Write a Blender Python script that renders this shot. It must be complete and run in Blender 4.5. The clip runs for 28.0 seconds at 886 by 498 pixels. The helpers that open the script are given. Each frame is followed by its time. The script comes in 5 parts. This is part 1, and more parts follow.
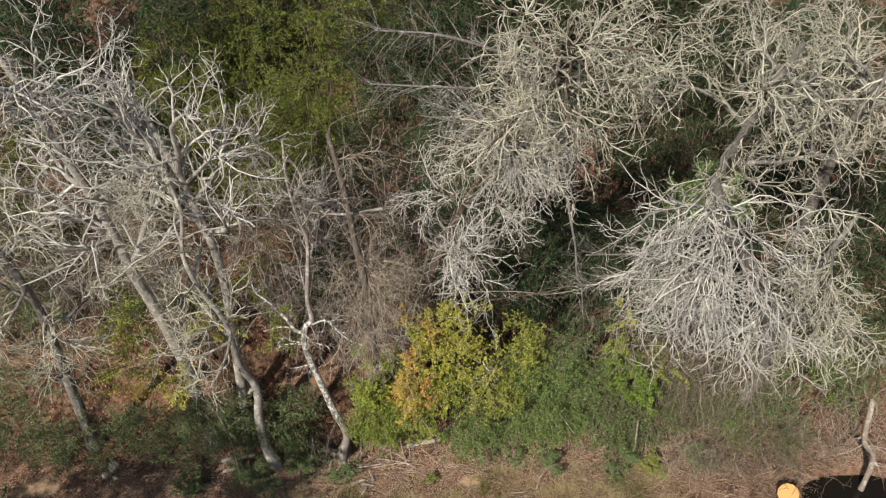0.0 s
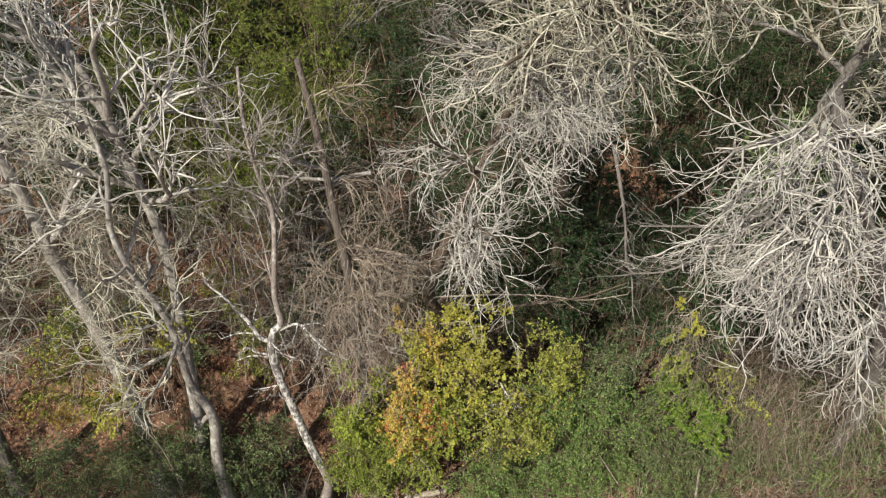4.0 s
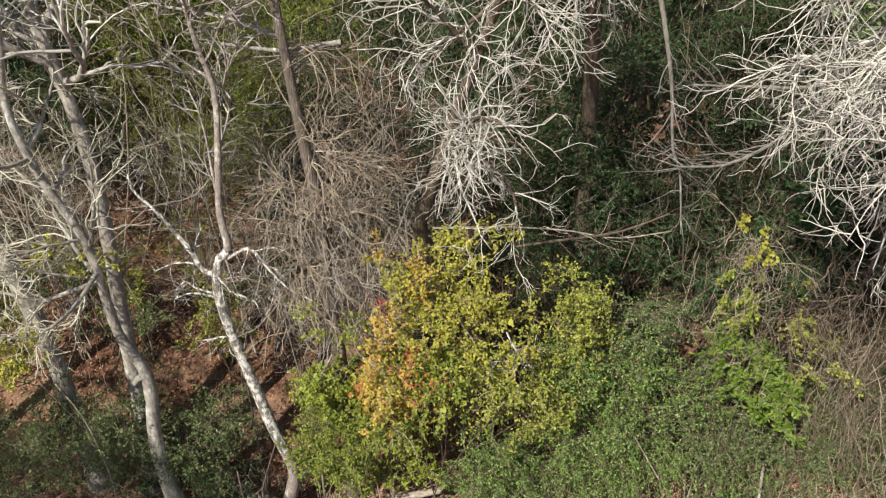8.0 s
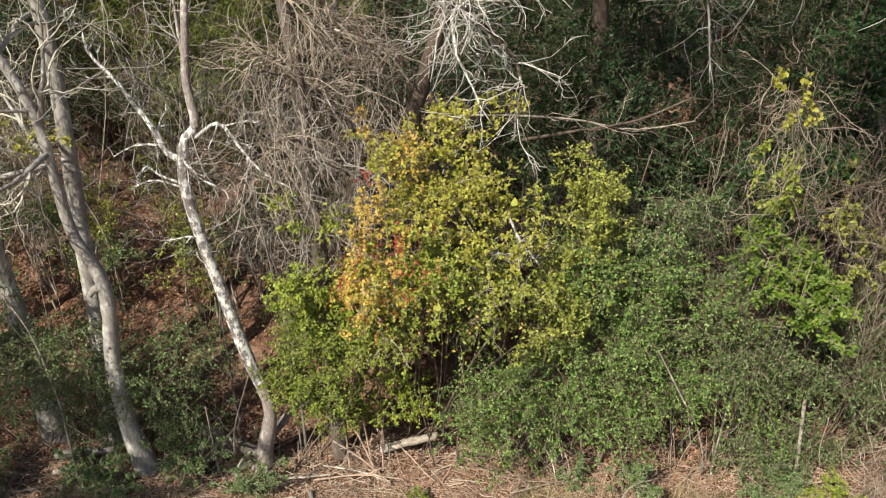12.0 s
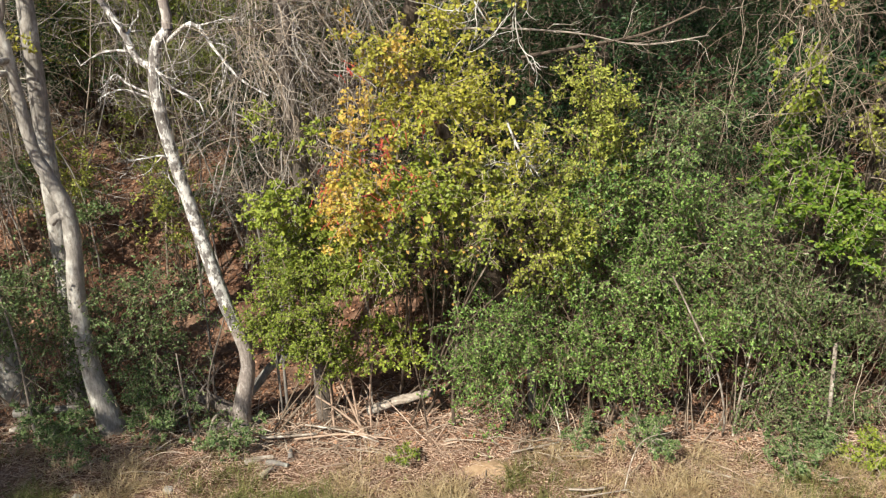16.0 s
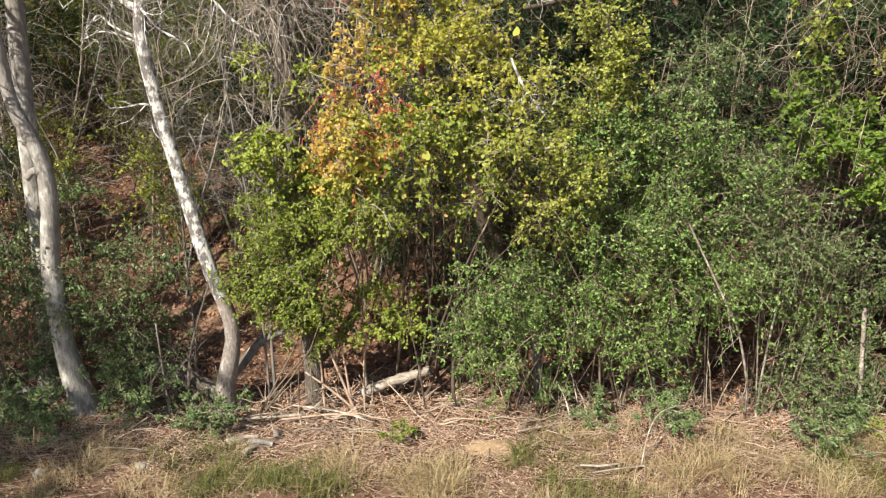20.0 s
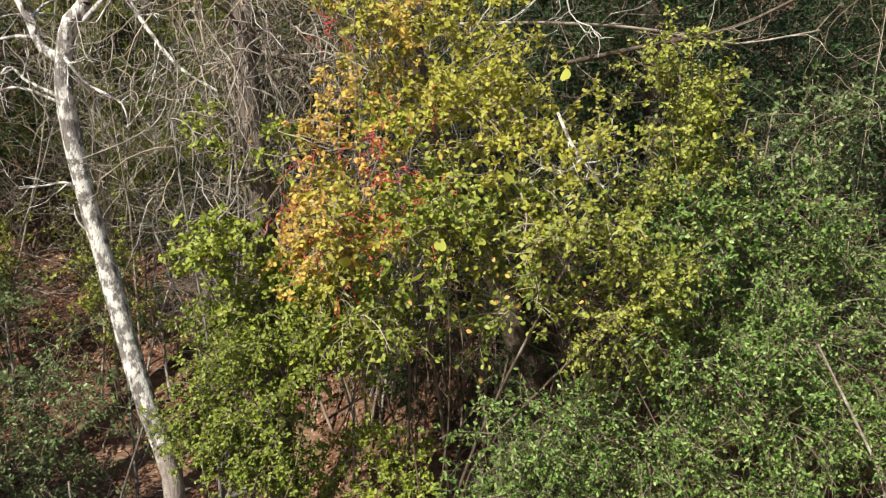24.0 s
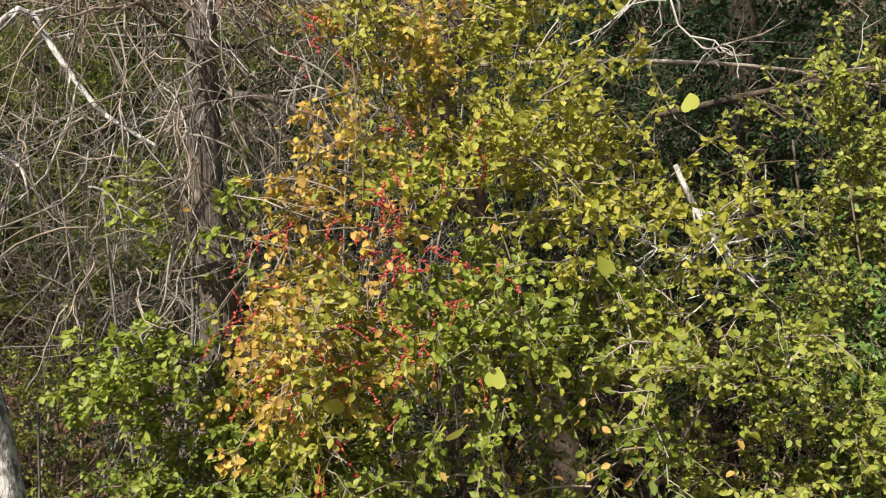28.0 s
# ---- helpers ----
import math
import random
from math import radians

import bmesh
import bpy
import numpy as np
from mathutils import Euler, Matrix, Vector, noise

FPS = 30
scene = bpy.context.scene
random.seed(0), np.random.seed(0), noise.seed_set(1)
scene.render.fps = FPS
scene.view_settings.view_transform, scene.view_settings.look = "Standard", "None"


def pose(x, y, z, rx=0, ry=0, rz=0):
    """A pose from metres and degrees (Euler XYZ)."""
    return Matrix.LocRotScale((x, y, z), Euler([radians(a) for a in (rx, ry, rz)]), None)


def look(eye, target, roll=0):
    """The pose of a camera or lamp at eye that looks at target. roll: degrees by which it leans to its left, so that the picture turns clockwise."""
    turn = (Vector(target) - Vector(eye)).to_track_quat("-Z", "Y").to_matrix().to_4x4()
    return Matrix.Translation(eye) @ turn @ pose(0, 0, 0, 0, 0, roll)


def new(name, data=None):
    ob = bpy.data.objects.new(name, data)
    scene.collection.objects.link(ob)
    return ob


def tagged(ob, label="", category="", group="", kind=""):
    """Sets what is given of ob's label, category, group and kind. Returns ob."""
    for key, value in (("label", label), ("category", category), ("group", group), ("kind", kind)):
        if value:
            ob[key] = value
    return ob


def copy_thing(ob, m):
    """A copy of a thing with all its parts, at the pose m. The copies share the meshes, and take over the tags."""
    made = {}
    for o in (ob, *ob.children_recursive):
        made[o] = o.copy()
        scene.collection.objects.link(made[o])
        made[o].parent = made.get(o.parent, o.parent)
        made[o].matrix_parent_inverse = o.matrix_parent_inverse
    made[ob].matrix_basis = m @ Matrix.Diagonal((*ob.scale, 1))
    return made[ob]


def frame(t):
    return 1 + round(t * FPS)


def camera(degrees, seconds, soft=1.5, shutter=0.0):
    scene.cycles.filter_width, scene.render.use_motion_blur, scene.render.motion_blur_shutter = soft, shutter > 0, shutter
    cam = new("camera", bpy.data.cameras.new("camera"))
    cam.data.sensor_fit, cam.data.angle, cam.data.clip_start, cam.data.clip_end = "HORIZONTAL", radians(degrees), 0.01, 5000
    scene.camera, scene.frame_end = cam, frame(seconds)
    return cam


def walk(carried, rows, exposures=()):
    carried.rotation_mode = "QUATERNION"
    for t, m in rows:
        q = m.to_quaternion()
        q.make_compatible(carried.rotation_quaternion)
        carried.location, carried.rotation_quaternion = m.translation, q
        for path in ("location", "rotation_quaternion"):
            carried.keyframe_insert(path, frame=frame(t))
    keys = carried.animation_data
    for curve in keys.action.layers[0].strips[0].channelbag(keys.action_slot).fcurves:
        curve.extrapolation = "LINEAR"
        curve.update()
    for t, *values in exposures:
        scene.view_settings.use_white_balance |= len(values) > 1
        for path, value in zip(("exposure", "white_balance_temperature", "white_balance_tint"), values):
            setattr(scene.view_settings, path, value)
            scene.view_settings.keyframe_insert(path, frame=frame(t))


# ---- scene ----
cam = camera(58.49, 28.0, 1.22)
PATH = [
    (0.0, pose(-0.495, -11.693, 15.536, 51.63, -0.59, -4.93)),
    (0.5, pose(-0.424, -11.468, 15.051, 51.60, -0.55, -4.71)),
    (1.0, pose(-0.375, -11.244, 14.629, 51.45, -0.62, -4.46)),
    (1.5, pose(-0.398, -11.041, 14.213, 51.45, -0.61, -4.49)),
    (2.0, pose(-0.400, -10.833, 13.800, 51.34, -0.64, -4.43)),
    (2.5, pose(-0.352, -10.618, 13.405, 51.24, -0.58, -4.27)),
    (3.0, pose(-0.297, -10.365, 13.033, 52.64, -0.53, -4.11)),
    (3.5, pose(-0.201, -10.084, 12.679, 55.15, -0.35, -3.82)),
    (5.5, pose(0.314, -9.074, 11.292, 58.28, -0.19, -1.23)),
    (6.0, pose(0.338, -8.856, 10.920, 58.80, -0.02, -1.30)),
    (6.5, pose(0.370, -8.652, 10.614, 58.91, 0.03, -1.27)),
    (7.0, pose(0.423, -8.545, 10.244, 59.28, 0.04, -1.12)),
    (7.5, pose(0.457, -8.557, 9.786, 60.19, 0.02, -1.00)),
    (8.0, pose(0.479, -8.576, 9.337, 61.23, -0.11, -0.87)),
    (8.5, pose(0.499, -8.569, 8.954, 62.09, -0.18, -0.82)),
    (9.0, pose(0.507, -8.545, 8.634, 62.77, -0.24, -0.80)),
    (9.5, pose(0.533, -8.509, 8.361, 63.28, -0.24, -0.72)),
    (10.0, pose(0.549, -8.486, 8.096, 63.70, -0.16, -0.68)),
    (10.5, pose(0.545, -8.464, 7.839, 64.11, -0.21, -0.75)),
    (11.0, pose(0.557, -8.446, 7.591, 64.48, -0.18, -0.72)),
    (11.5, pose(0.568, -8.440, 7.313, 65.03, -0.16, -0.68)),
    (12.0, pose(0.616, -8.436, 7.024, 65.65, -0.07, -0.37)),
    (12.5, pose(0.666, -8.420, 6.756, 66.13, -0.05, -0.17)),
    (13.0, pose(0.720, -8.379, 6.510, 66.47, -0.03, 0.03)),
    (13.5, pose(0.742, -8.363, 6.277, 66.96, -0.09, 0.06)),
    (15.5, pose(0.760, -8.306, 5.555, 69.24, -0.05, 0.18)),
    (16.0, pose(0.777, -8.271, 5.391, 69.72, -0.02, 0.18)),
    (16.5, pose(0.792, -8.249, 5.214, 70.30, 0.01, 0.18)),
    (17.0, pose(0.799, -8.218, 5.049, 70.87, 0.03, 0.16)),
    (17.5, pose(0.794, -8.195, 4.884, 71.46, 0.01, 0.08)),
    (18.0, pose(0.798, -8.173, 4.718, 72.05, -0.05, 0.10)),
    (18.5, pose(0.790, -8.157, 4.555, 72.64, -0.09, 0.03)),
    (19.0, pose(0.790, -8.158, 4.393, 73.30, -0.14, 0.02)),
    (19.5, pose(0.770, -8.151, 4.262, 73.90, -0.12, 0.02)),
    (20.0, pose(0.762, -8.102, 4.144, 74.51, -0.12, 0.07)),
    (20.5, pose(0.738, -7.955, 4.061, 75.23, -0.09, 0.07)),
    (21.0, pose(0.712, -7.743, 3.963, 76.26, -0.04, 0.09)),
    (21.5, pose(0.680, -7.516, 3.870, 77.29, 0.05, 0.02)),
    (23.5, pose(0.730, -6.338, 3.617, 82.17, 0.09, 0.92)),
    (24.0, pose(0.707, -6.011, 3.638, 83.08, 0.12, 0.97)),
    (24.5, pose(0.671, -5.690, 3.650, 83.95, 0.23, 0.86)),
    (25.0, pose(0.632, -5.359, 3.662, 84.75, 0.20, 0.75)),
    (25.5, pose(0.630, -5.053, 3.643, 85.94, 0.28, 1.12)),
    (26.0, pose(0.612, -4.762, 3.629, 87.10, 0.31, 1.38)),
    (26.5, pose(0.585, -4.510, 3.612, 88.31, 0.32, 1.55)),
    (27.0, pose(0.566, -4.296, 3.574, 89.62, 0.31, 1.87)),
    (27.5, pose(0.550, -4.145, 3.526, 90.71, 0.35, 2.14)),
    (28.0, pose(0.536, -4.058, 3.460, 91.69, 0.38, 2.30)),
]
walk(cam, PATH, [(0.0, 0.02), (8.0, 0.34), (13.0, 0.48), (16.0, 0.63), (20.0, 0.73), (28.0, 0.39)])
# ---------------------------------------------------------------- light
SUN_EL, SUN_AZ = radians(41), radians(214)      # azimuth clockwise from +y: behind the camera, to its left
world = bpy.data.worlds.new("sky")
scene.world = world
world.use_nodes = True
wn = world.node_tree
sky = wn.nodes.new("ShaderNodeTexSky")
sky.sky_type, sky.sun_disc = "NISHITA", False
sky.sun_elevation, sky.sun_rotation = SUN_EL, SUN_AZ
wn.links.new(sky.outputs[0], wn.nodes["Background"].inputs[0])
wn.nodes["Background"].inputs[1].default_value = 0.068
lamp = bpy.data.lights.new("sun", "SUN")
lamp.energy, lamp.angle, lamp.color = 5.0, radians(0.6), (1.0, 0.935, 0.79)
sun = new("sun", lamp)
sun.matrix_world = look((math.sin(SUN_AZ) * 50 * math.cos(SUN_EL), math.cos(SUN_AZ) * 50 * math.cos(SUN_EL), 50 * math.sin(SUN_EL)), (0, 0, 0))


# ---------------------------------------------------------------- materials
def node(tree, kind, **inputs):
    n = tree.nodes.new(kind)
    for key, value in inputs.items():
        n.inputs[key.replace("_", " ")].default_value = value
    return n


def ramp(tree, fac, stops):
    r = tree.nodes.new("ShaderNodeValToRGB")
    while len(r.color_ramp.elements) < len(stops):
        r.color_ramp.elements.new(0.5)
    for e, (p, c) in zip(r.color_ramp.elements, stops):
        e.position, e.color = p, (*c, 1)
    tree.links.new(fac, r.inputs[0])
    return r.outputs[0]


def blank(name, rough=0.8):
    m = bpy.data.materials.new(name)
    m.use_nodes = True
    t = m.node_tree
    p = t.nodes["Principled BSDF"]
    p.inputs["Roughness"].default_value = rough
    p.inputs["Specular IOR Level"].default_value = 0.25
    return m, t, p


def noise_fac(t, scale, detail=6.0, stretch=(1, 1, 1), rough=0.6, shift=(0, 0, 0)):
    co = t.nodes.new("ShaderNodeTexCoord")
    mp = t.nodes.new("ShaderNodeMapping")
    mp.inputs["Scale"].default_value = stretch
    mp.inputs["Location"].default_value = shift
    t.links.new(co.outputs["Object"], mp.inputs[0])
    n = node(t, "ShaderNodeTexNoise", Scale=scale, Detail=detail, Roughness=rough)
    t.links.new(mp.outputs[0], n.inputs["Vector"])
    return n.outputs["Fac"]


def mix(t, fac, a, b):
    m = t.nodes.new("ShaderNodeMix")
    m.data_type = "RGBA"
    for sock, v in ((m.inputs[0], fac), (m.inputs[6], a), (m.inputs[7], b)):
        if isinstance(v, (int, float)):
            sock.default_value = v
        elif isinstance(v, tuple):
            sock.default_value = (*v, 1)
        else:
            t.links.new(v, sock)
    return m.outputs[2]


def bump(t, p, fac, strength, dist):
    b = node(t, "ShaderNodeBump", Strength=strength, Distance=dist)
    t.links.new(fac, b.inputs["Height"])
    t.links.new(b.outputs[0], p.inputs["Normal"])


def bark(name, dark, mid, pale, patch=0.5, scale=5.0, stretch=(1, 1, 0.35), relief=0.02):
    """Furrowed bark with pale lichen patches; a higher patch gives fewer of them."""
    m, t, p = blank(name, 0.85)
    fine = noise_fac(t, scale * 6, 8, stretch)
    big = noise_fac(t, scale, 5, (1, 1, 0.6), 0.65, (3, 1, 7))
    base = ramp(t, fine, [(0.3, dark), (0.7, mid)])
    col = mix(t, ramp(t, big, [(patch - 0.04, (0, 0, 0)), (patch + 0.06, (1, 1, 1))]), base, pale)
    t.links.new(col, p.inputs["Base Color"])
    bump(t, p, fine, 0.7, relief)
    return m


def twig(name, cols):
    """Thin wood whose tone differs from piece to piece and along it."""
    m, t, p = blank(name, 0.8)
    g = t.nodes.new("ShaderNodeNewGeometry")
    n = len(cols)
    a = ramp(t, g.outputs["Random Per Island"], [(i / (n - 1), c) for i, c in enumerate(cols)])
    f = noise_fac(t, 9, 4)
    col = mix(t, ramp(t, f, [(0.35, (0, 0, 0)), (0.7, (0.5, 0.5, 0.5))]), a, tuple(c * 0.45 for c in cols[0]))
    t.links.new(col, p.inputs["Base Color"])
    return m


def leaf_mat(name, cols, glow=0.35, rough=0.5):
    """Leaves that differ one from the next, let light through and shine a little."""
    m, t, p = blank(name, rough)
    g = t.nodes.new("ShaderNodeNewGeometry")
    n = len(cols)
    a = ramp(t, g.outputs["Random Per Island"], [(i / (n - 1), c) for i, c in enumerate(cols)])
    f = noise_fac(t, 2.2, 3)
    col = mix(t, ramp(t, f, [(0.35, (0, 0, 0)), (0.7, (0.35, 0.35, 0.35))]), a, tuple(c * 0.6 for c in cols[n // 2]))
    t.links.new(col, p.inputs["Base Color"])
    p.inputs["Specular IOR Level"].default_value = 0.4
    tr = t.nodes.new("ShaderNodeBsdfTranslucent")
    t.links.new(col, tr.inputs[0])
    mx = t.nodes.new("ShaderNodeMixShader")
    mx.inputs[0].default_value = glow
    t.links.new(p.outputs[0], mx.inputs[1])
    t.links.new(tr.outputs[0], mx.inputs[2])
    t.links.new(mx.outputs[0], t.nodes["Material Output"].inputs[0])
    return m


BARK_PALE = bark("pale_bark", (0.2, 0.18, 0.16), (0.42, 0.39, 0.36), (0.58, 0.56, 0.52), 0.57)
BARK_PATCHY = bark("patchy_bark", (0.09, 0.08, 0.075), (0.34, 0.31, 0.295), (0.78, 0.76, 0.73), 0.5, 17)
BARK_UPPER = bark("upper_bark", (0.17, 0.14, 0.125), (0.4, 0.35, 0.32), (0.58, 0.54, 0.5), 0.57, 8)
BARK_GREY = bark("grey_bark", (0.12, 0.11, 0.1), (0.28, 0.26, 0.24), (0.42, 0.42, 0.38), 0.6)
BARK_SHAGGY = bark("shaggy_bark", (0.07, 0.055, 0.045), (0.3, 0.255, 0.22), (0.44, 0.385, 0.34), 0.62, 7, (3, 3, 0.1), 0.06)
BARK_BROWN = bark("brown_bark", (0.06, 0.045, 0.035), (0.17, 0.13, 0.1), (0.3, 0.26, 0.22), 0.64)
DEADWOOD = bark("weathered_wood", (0.2, 0.16, 0.13), (0.45, 0.39, 0.33), (0.62, 0.57, 0.5), 0.56, 6, (0.4, 1, 1))
TWIG_WHITE = twig("whitish_twigs", [(0.43, 0.405, 0.375), (0.66, 0.635, 0.59), (0.82, 0.795, 0.745)])
TWIG_LICHEN = twig("lichen_twigs", [(0.36, 0.335, 0.26), (0.58, 0.55, 0.45), (0.8, 0.77, 0.65)])
TWIG_GREY = twig("grey_twigs", [(0.25, 0.22, 0.195), (0.41, 0.37, 0.335), (0.62, 0.58, 0.54)])
TWIG_TAN = twig("tan_twigs", [(0.22, 0.17, 0.13), (0.4, 0.33, 0.26), (0.58, 0.5, 0.41)])
TWIG_BROWN = twig("brown_twigs", [(0.1, 0.07, 0.05), (0.2, 0.15, 0.11), (0.33, 0.27, 0.21)])
TWIG_RED = twig("red_twigs", [(0.42, 0.04, 0.05), (0.62, 0.07, 0.08), (0.6, 0.17, 0.09)])
STRAW = twig("straw", [(0.32, 0.205, 0.15), (0.51, 0.365, 0.275), (0.7, 0.56, 0.45)])
LEAF_YELLOW = leaf_mat("yellow_green_leaves", [(0.28, 0.3, 0.045), (0.52, 0.5, 0.075), (0.44, 0.46, 0.07), (0.74, 0.65, 0.14)], 0.4)
LEAF_ORANGE = leaf_mat("orange_leaves", [(0.6, 0.5, 0.08), (0.74, 0.56, 0.11), (0.66, 0.4, 0.12), (0.66, 0.55, 0.1)], 0.35)
LEAF_LIME = leaf_mat("lime_leaves", [(0.17, 0.24, 0.03), (0.3, 0.37, 0.05), (0.45, 0.5, 0.08)])
LEAF_OLIVE = leaf_mat("olive_green_leaves", [(0.09, 0.145, 0.02), (0.185, 0.25, 0.03), (0.275, 0.345, 0.045), (0.39, 0.45, 0.09)])
LEAF_GREEN = leaf_mat("green_leaves", [(0.05, 0.1, 0.035), (0.13, 0.21, 0.07), (0.19, 0.28, 0.095), (0.35, 0.43, 0.2)], 0.35, 0.42)
LEAF_MID = leaf_mat("mid_green_leaves", [(0.12, 0.17, 0.03), (0.29, 0.34, 0.05), (0.41, 0.44, 0.075), (0.56, 0.57, 0.14)])
LEAF_PRIVET = leaf_mat("privet_leaves", [(0.04, 0.11, 0.025), (0.145, 0.275, 0.055), (0.235, 0.385, 0.085), (0.42, 0.56, 0.19)], 0.35, 0.4)
LEAF_BRIGHT = leaf_mat("bright_green_leaves", [(0.06, 0.125, 0.014), (0.13, 0.22, 0.022), (0.25, 0.34, 0.045)], 0.3)
LEAF_DARK = leaf_mat("dark_green_leaves", [(0.015, 0.045, 0.012), (0.03, 0.075, 0.02), (0.05, 0.1, 0.03)], 0.2)
LEAF_CEDAR = leaf_mat("cedar_sprays", [(0.1, 0.15, 0.015), (0.19, 0.25, 0.03), (0.32, 0.37, 0.06)], 0.3)
LEAF_LITTER = leaf_mat("fallen_leaves", [(0.15, 0.06, 0.03), (0.3, 0.14, 0.075), (0.4, 0.21, 0.12), (0.5, 0.32, 0.21)], 0.1, 0.7)

SOIL, st, sp = blank("litter_soil", 0.95)
s_big = noise_fac(st, 1.7, 9, (1, 1, 1), 0.75)
s_fine = noise_fac(st, 9, 9, (1, 1, 1), 0.7)
s_a = ramp(st, s_fine, [(0.3, (0.045, 0.022, 0.014)), (0.52, (0.12, 0.058, 0.036)), (0.72, (0.22, 0.12, 0.08))])
s_b = ramp(st, s_fine, [(0.3, (0.12, 0.068, 0.045)), (0.55, (0.29, 0.18, 0.125)), (0.75, (0.46, 0.32, 0.225))])
st.links.new(mix(st, ramp(st, s_big, [(0.42, (0, 0, 0)), (0.6, (1, 1, 1))]), s_a, s_b), sp.inputs["Base Color"])
bump(st, sp, s_fine, 0.8, 0.05)
SAND, st, sp = blank("bare_sand", 0.95)
s_fine = noise_fac(st, 14, 9)
st.links.new(ramp(st, s_fine, [(0.3, (0.29, 0.19, 0.115)), (0.7, (0.46, 0.33, 0.21))]), sp.inputs["Base Color"])
bump(st, sp, s_fine, 0.5, 0.02)
CUT, st, sp = blank("fresh_cut_wood", 0.7)
wave = st.nodes.new("ShaderNodeTexWave")
wave.wave_type, wave.rings_direction = "RINGS", "Y"
wave.inputs["Scale"].default_value, wave.inputs["Distortion"].default_value = 9, 2.5
tc = st.nodes.new("ShaderNodeTexCoord")
st.links.new(tc.outputs["Object"], wave.inputs[0])
st.links.new(ramp(st, wave.outputs["Fac"], [(0, (0.5, 0.27, 0.09)), (1, (0.66, 0.42, 0.17))]), sp.inputs["Base Color"])
STONE = bark("pale_stone", (0.26, 0.23, 0.2), (0.45, 0.41, 0.36), (0.55, 0.52, 0.47), 0.55, 6, (1, 1, 1))


# ---------------------------------------------------------------- mesh tools
def unit(v):
    return v / np.maximum(np.linalg.norm(v, axis=-1, keepdims=True), 1e-9)


def mesh_of(name, verts, quads, mat, smooth=True):
    verts, quads = np.asarray(verts, np.float32).reshape(-1, 3), np.asarray(quads, np.int32).reshape(-1, 4)
    me = bpy.data.meshes.new(name)
    me.vertices.add(len(verts))
    me.vertices.foreach_set("co", verts.ravel())
    me.loops.add(quads.size)
    me.loops.foreach_set("vertex_index", quads.ravel())
    me.polygons.add(len(quads))
    me.polygons.foreach_set("loop_start", np.arange(0, quads.size, 4, dtype=np.int32))
    me.polygons.foreach_set("use_smooth", np.full(len(quads), smooth))
    me.update(calc_edges=True)
    me.materials.append(mat)
    return me


def part(name, geo, mat, parent, label="", smooth=True, kind=""):
    """Links verts and quads as one mesh under a thing or under a part."""
    ob = new(name, mesh_of(name, *geo, mat, smooth))
    if parent is not None:
        ob.parent = parent
    return tagged(ob, label=label, kind=kind)


def thing(name, label, category, at=(0, 0, 0), group="", kind=""):
    ob = new(name)
    ob.location = at
    ob.empty_display_size = 0.1
    return tagged(ob, label, category, group, kind)


def joined(*geos):
    vs, qs, n = [], [], 0
    for v, q in geos:
        vs.append(np.reshape(v, (-1, 3)))
        qs.append(np.reshape(q, (-1, 4)) + n)
        n += len(vs[-1])
    return np.concatenate(vs), np.concatenate(qs)


def tubes(P, R, S=5, cap=True):
    """Tubes along N lines of K points each, with a radius at each point."""
    P, R = np.asarray(P, float), np.asarray(R, float)
    N, K = P.shape[:2]
    T = unit(np.gradient(P, axis=1))
    ref = np.where(np.abs(T[:, :1, 2:3]) < 0.8, np.array([0, 0, 1.0]), np.array([1.0, 0, 0]))
    U = unit(np.cross(T, np.broadcast_to(ref, T.shape)))
    V = np.cross(T, U)
    a = np.arange(S) * 2 * math.pi / S
    ring = U[:, :, None] * np.cos(a)[:, None] + V[:, :, None] * np.sin(a)[:, None]
    verts = P[:, :, None] + ring * R[:, :, None, None]
    i = np.arange(N * K * S).reshape(N, K, S)
    quads = np.stack([i[:, :-1], np.roll(i, -1, 2)[:, :-1], np.roll(i, -1, 2)[:, 1:], i[:, 1:]], -1).reshape(-1, 4)
    if cap and S in (4, 6):
        e = i[:, -1, :4] if S == 4 else np.concatenate([i[:, -1, [0, 1, 2, 3]], i[:, -1, [0, 3, 4, 5]]])
        quads = np.concatenate([quads, e.reshape(-1, 4)])
    return verts.reshape(-1, 3), quads


def grow(rng, start, way, length, r0, K, wob, pull=(0, 0, 0), taper=0.3):
    """N wandering lines from start along way; pull bends them step by step."""
    N = len(start)
    P, D = np.zeros((N, K, 3)), np.zeros((N, K, 3))
    d = unit(np.asarray(way, float))
    P[:, 0], D[:, 0] = start, d
    step = (np.asarray(length) / (K - 1))[:, None]
    for k in range(1, K):
        d = unit(d + rng.normal(0, wob, (N, 3)) + np.asarray(pull))
        P[:, k], D[:, k] = P[:, k - 1] + d * step, d
    R = np.asarray(r0)[:, None] * np.linspace(1, taper, K)[None]
    return P, R, D


def shoots(rng, P, R, D, n, lo, hi, angle, spread=0.25):
    """n starts of side shoots on each line: place, direction, radius there, how far along."""
    N, K = P.shape[:2]
    par = np.repeat(np.arange(N), n)
    s = rng.uniform(lo, hi, N * n)
    f = s * (K - 1)
    k = np.minimum(f.astype(int), K - 2)
    w = (f - k)[:, None]
    start = P[par, k] * (1 - w) + P[par, k + 1] * w
    d = D[par, np.minimum(k + 1, K - 1)]
    side = unit(np.cross(d, rng.normal(0, 1, d.shape)))
    a = np.radians(angle) * (1 + rng.normal(0, spread, N * n))[:, None]
    return start, d * np.cos(a) + side * np.sin(a), R[par, k], s


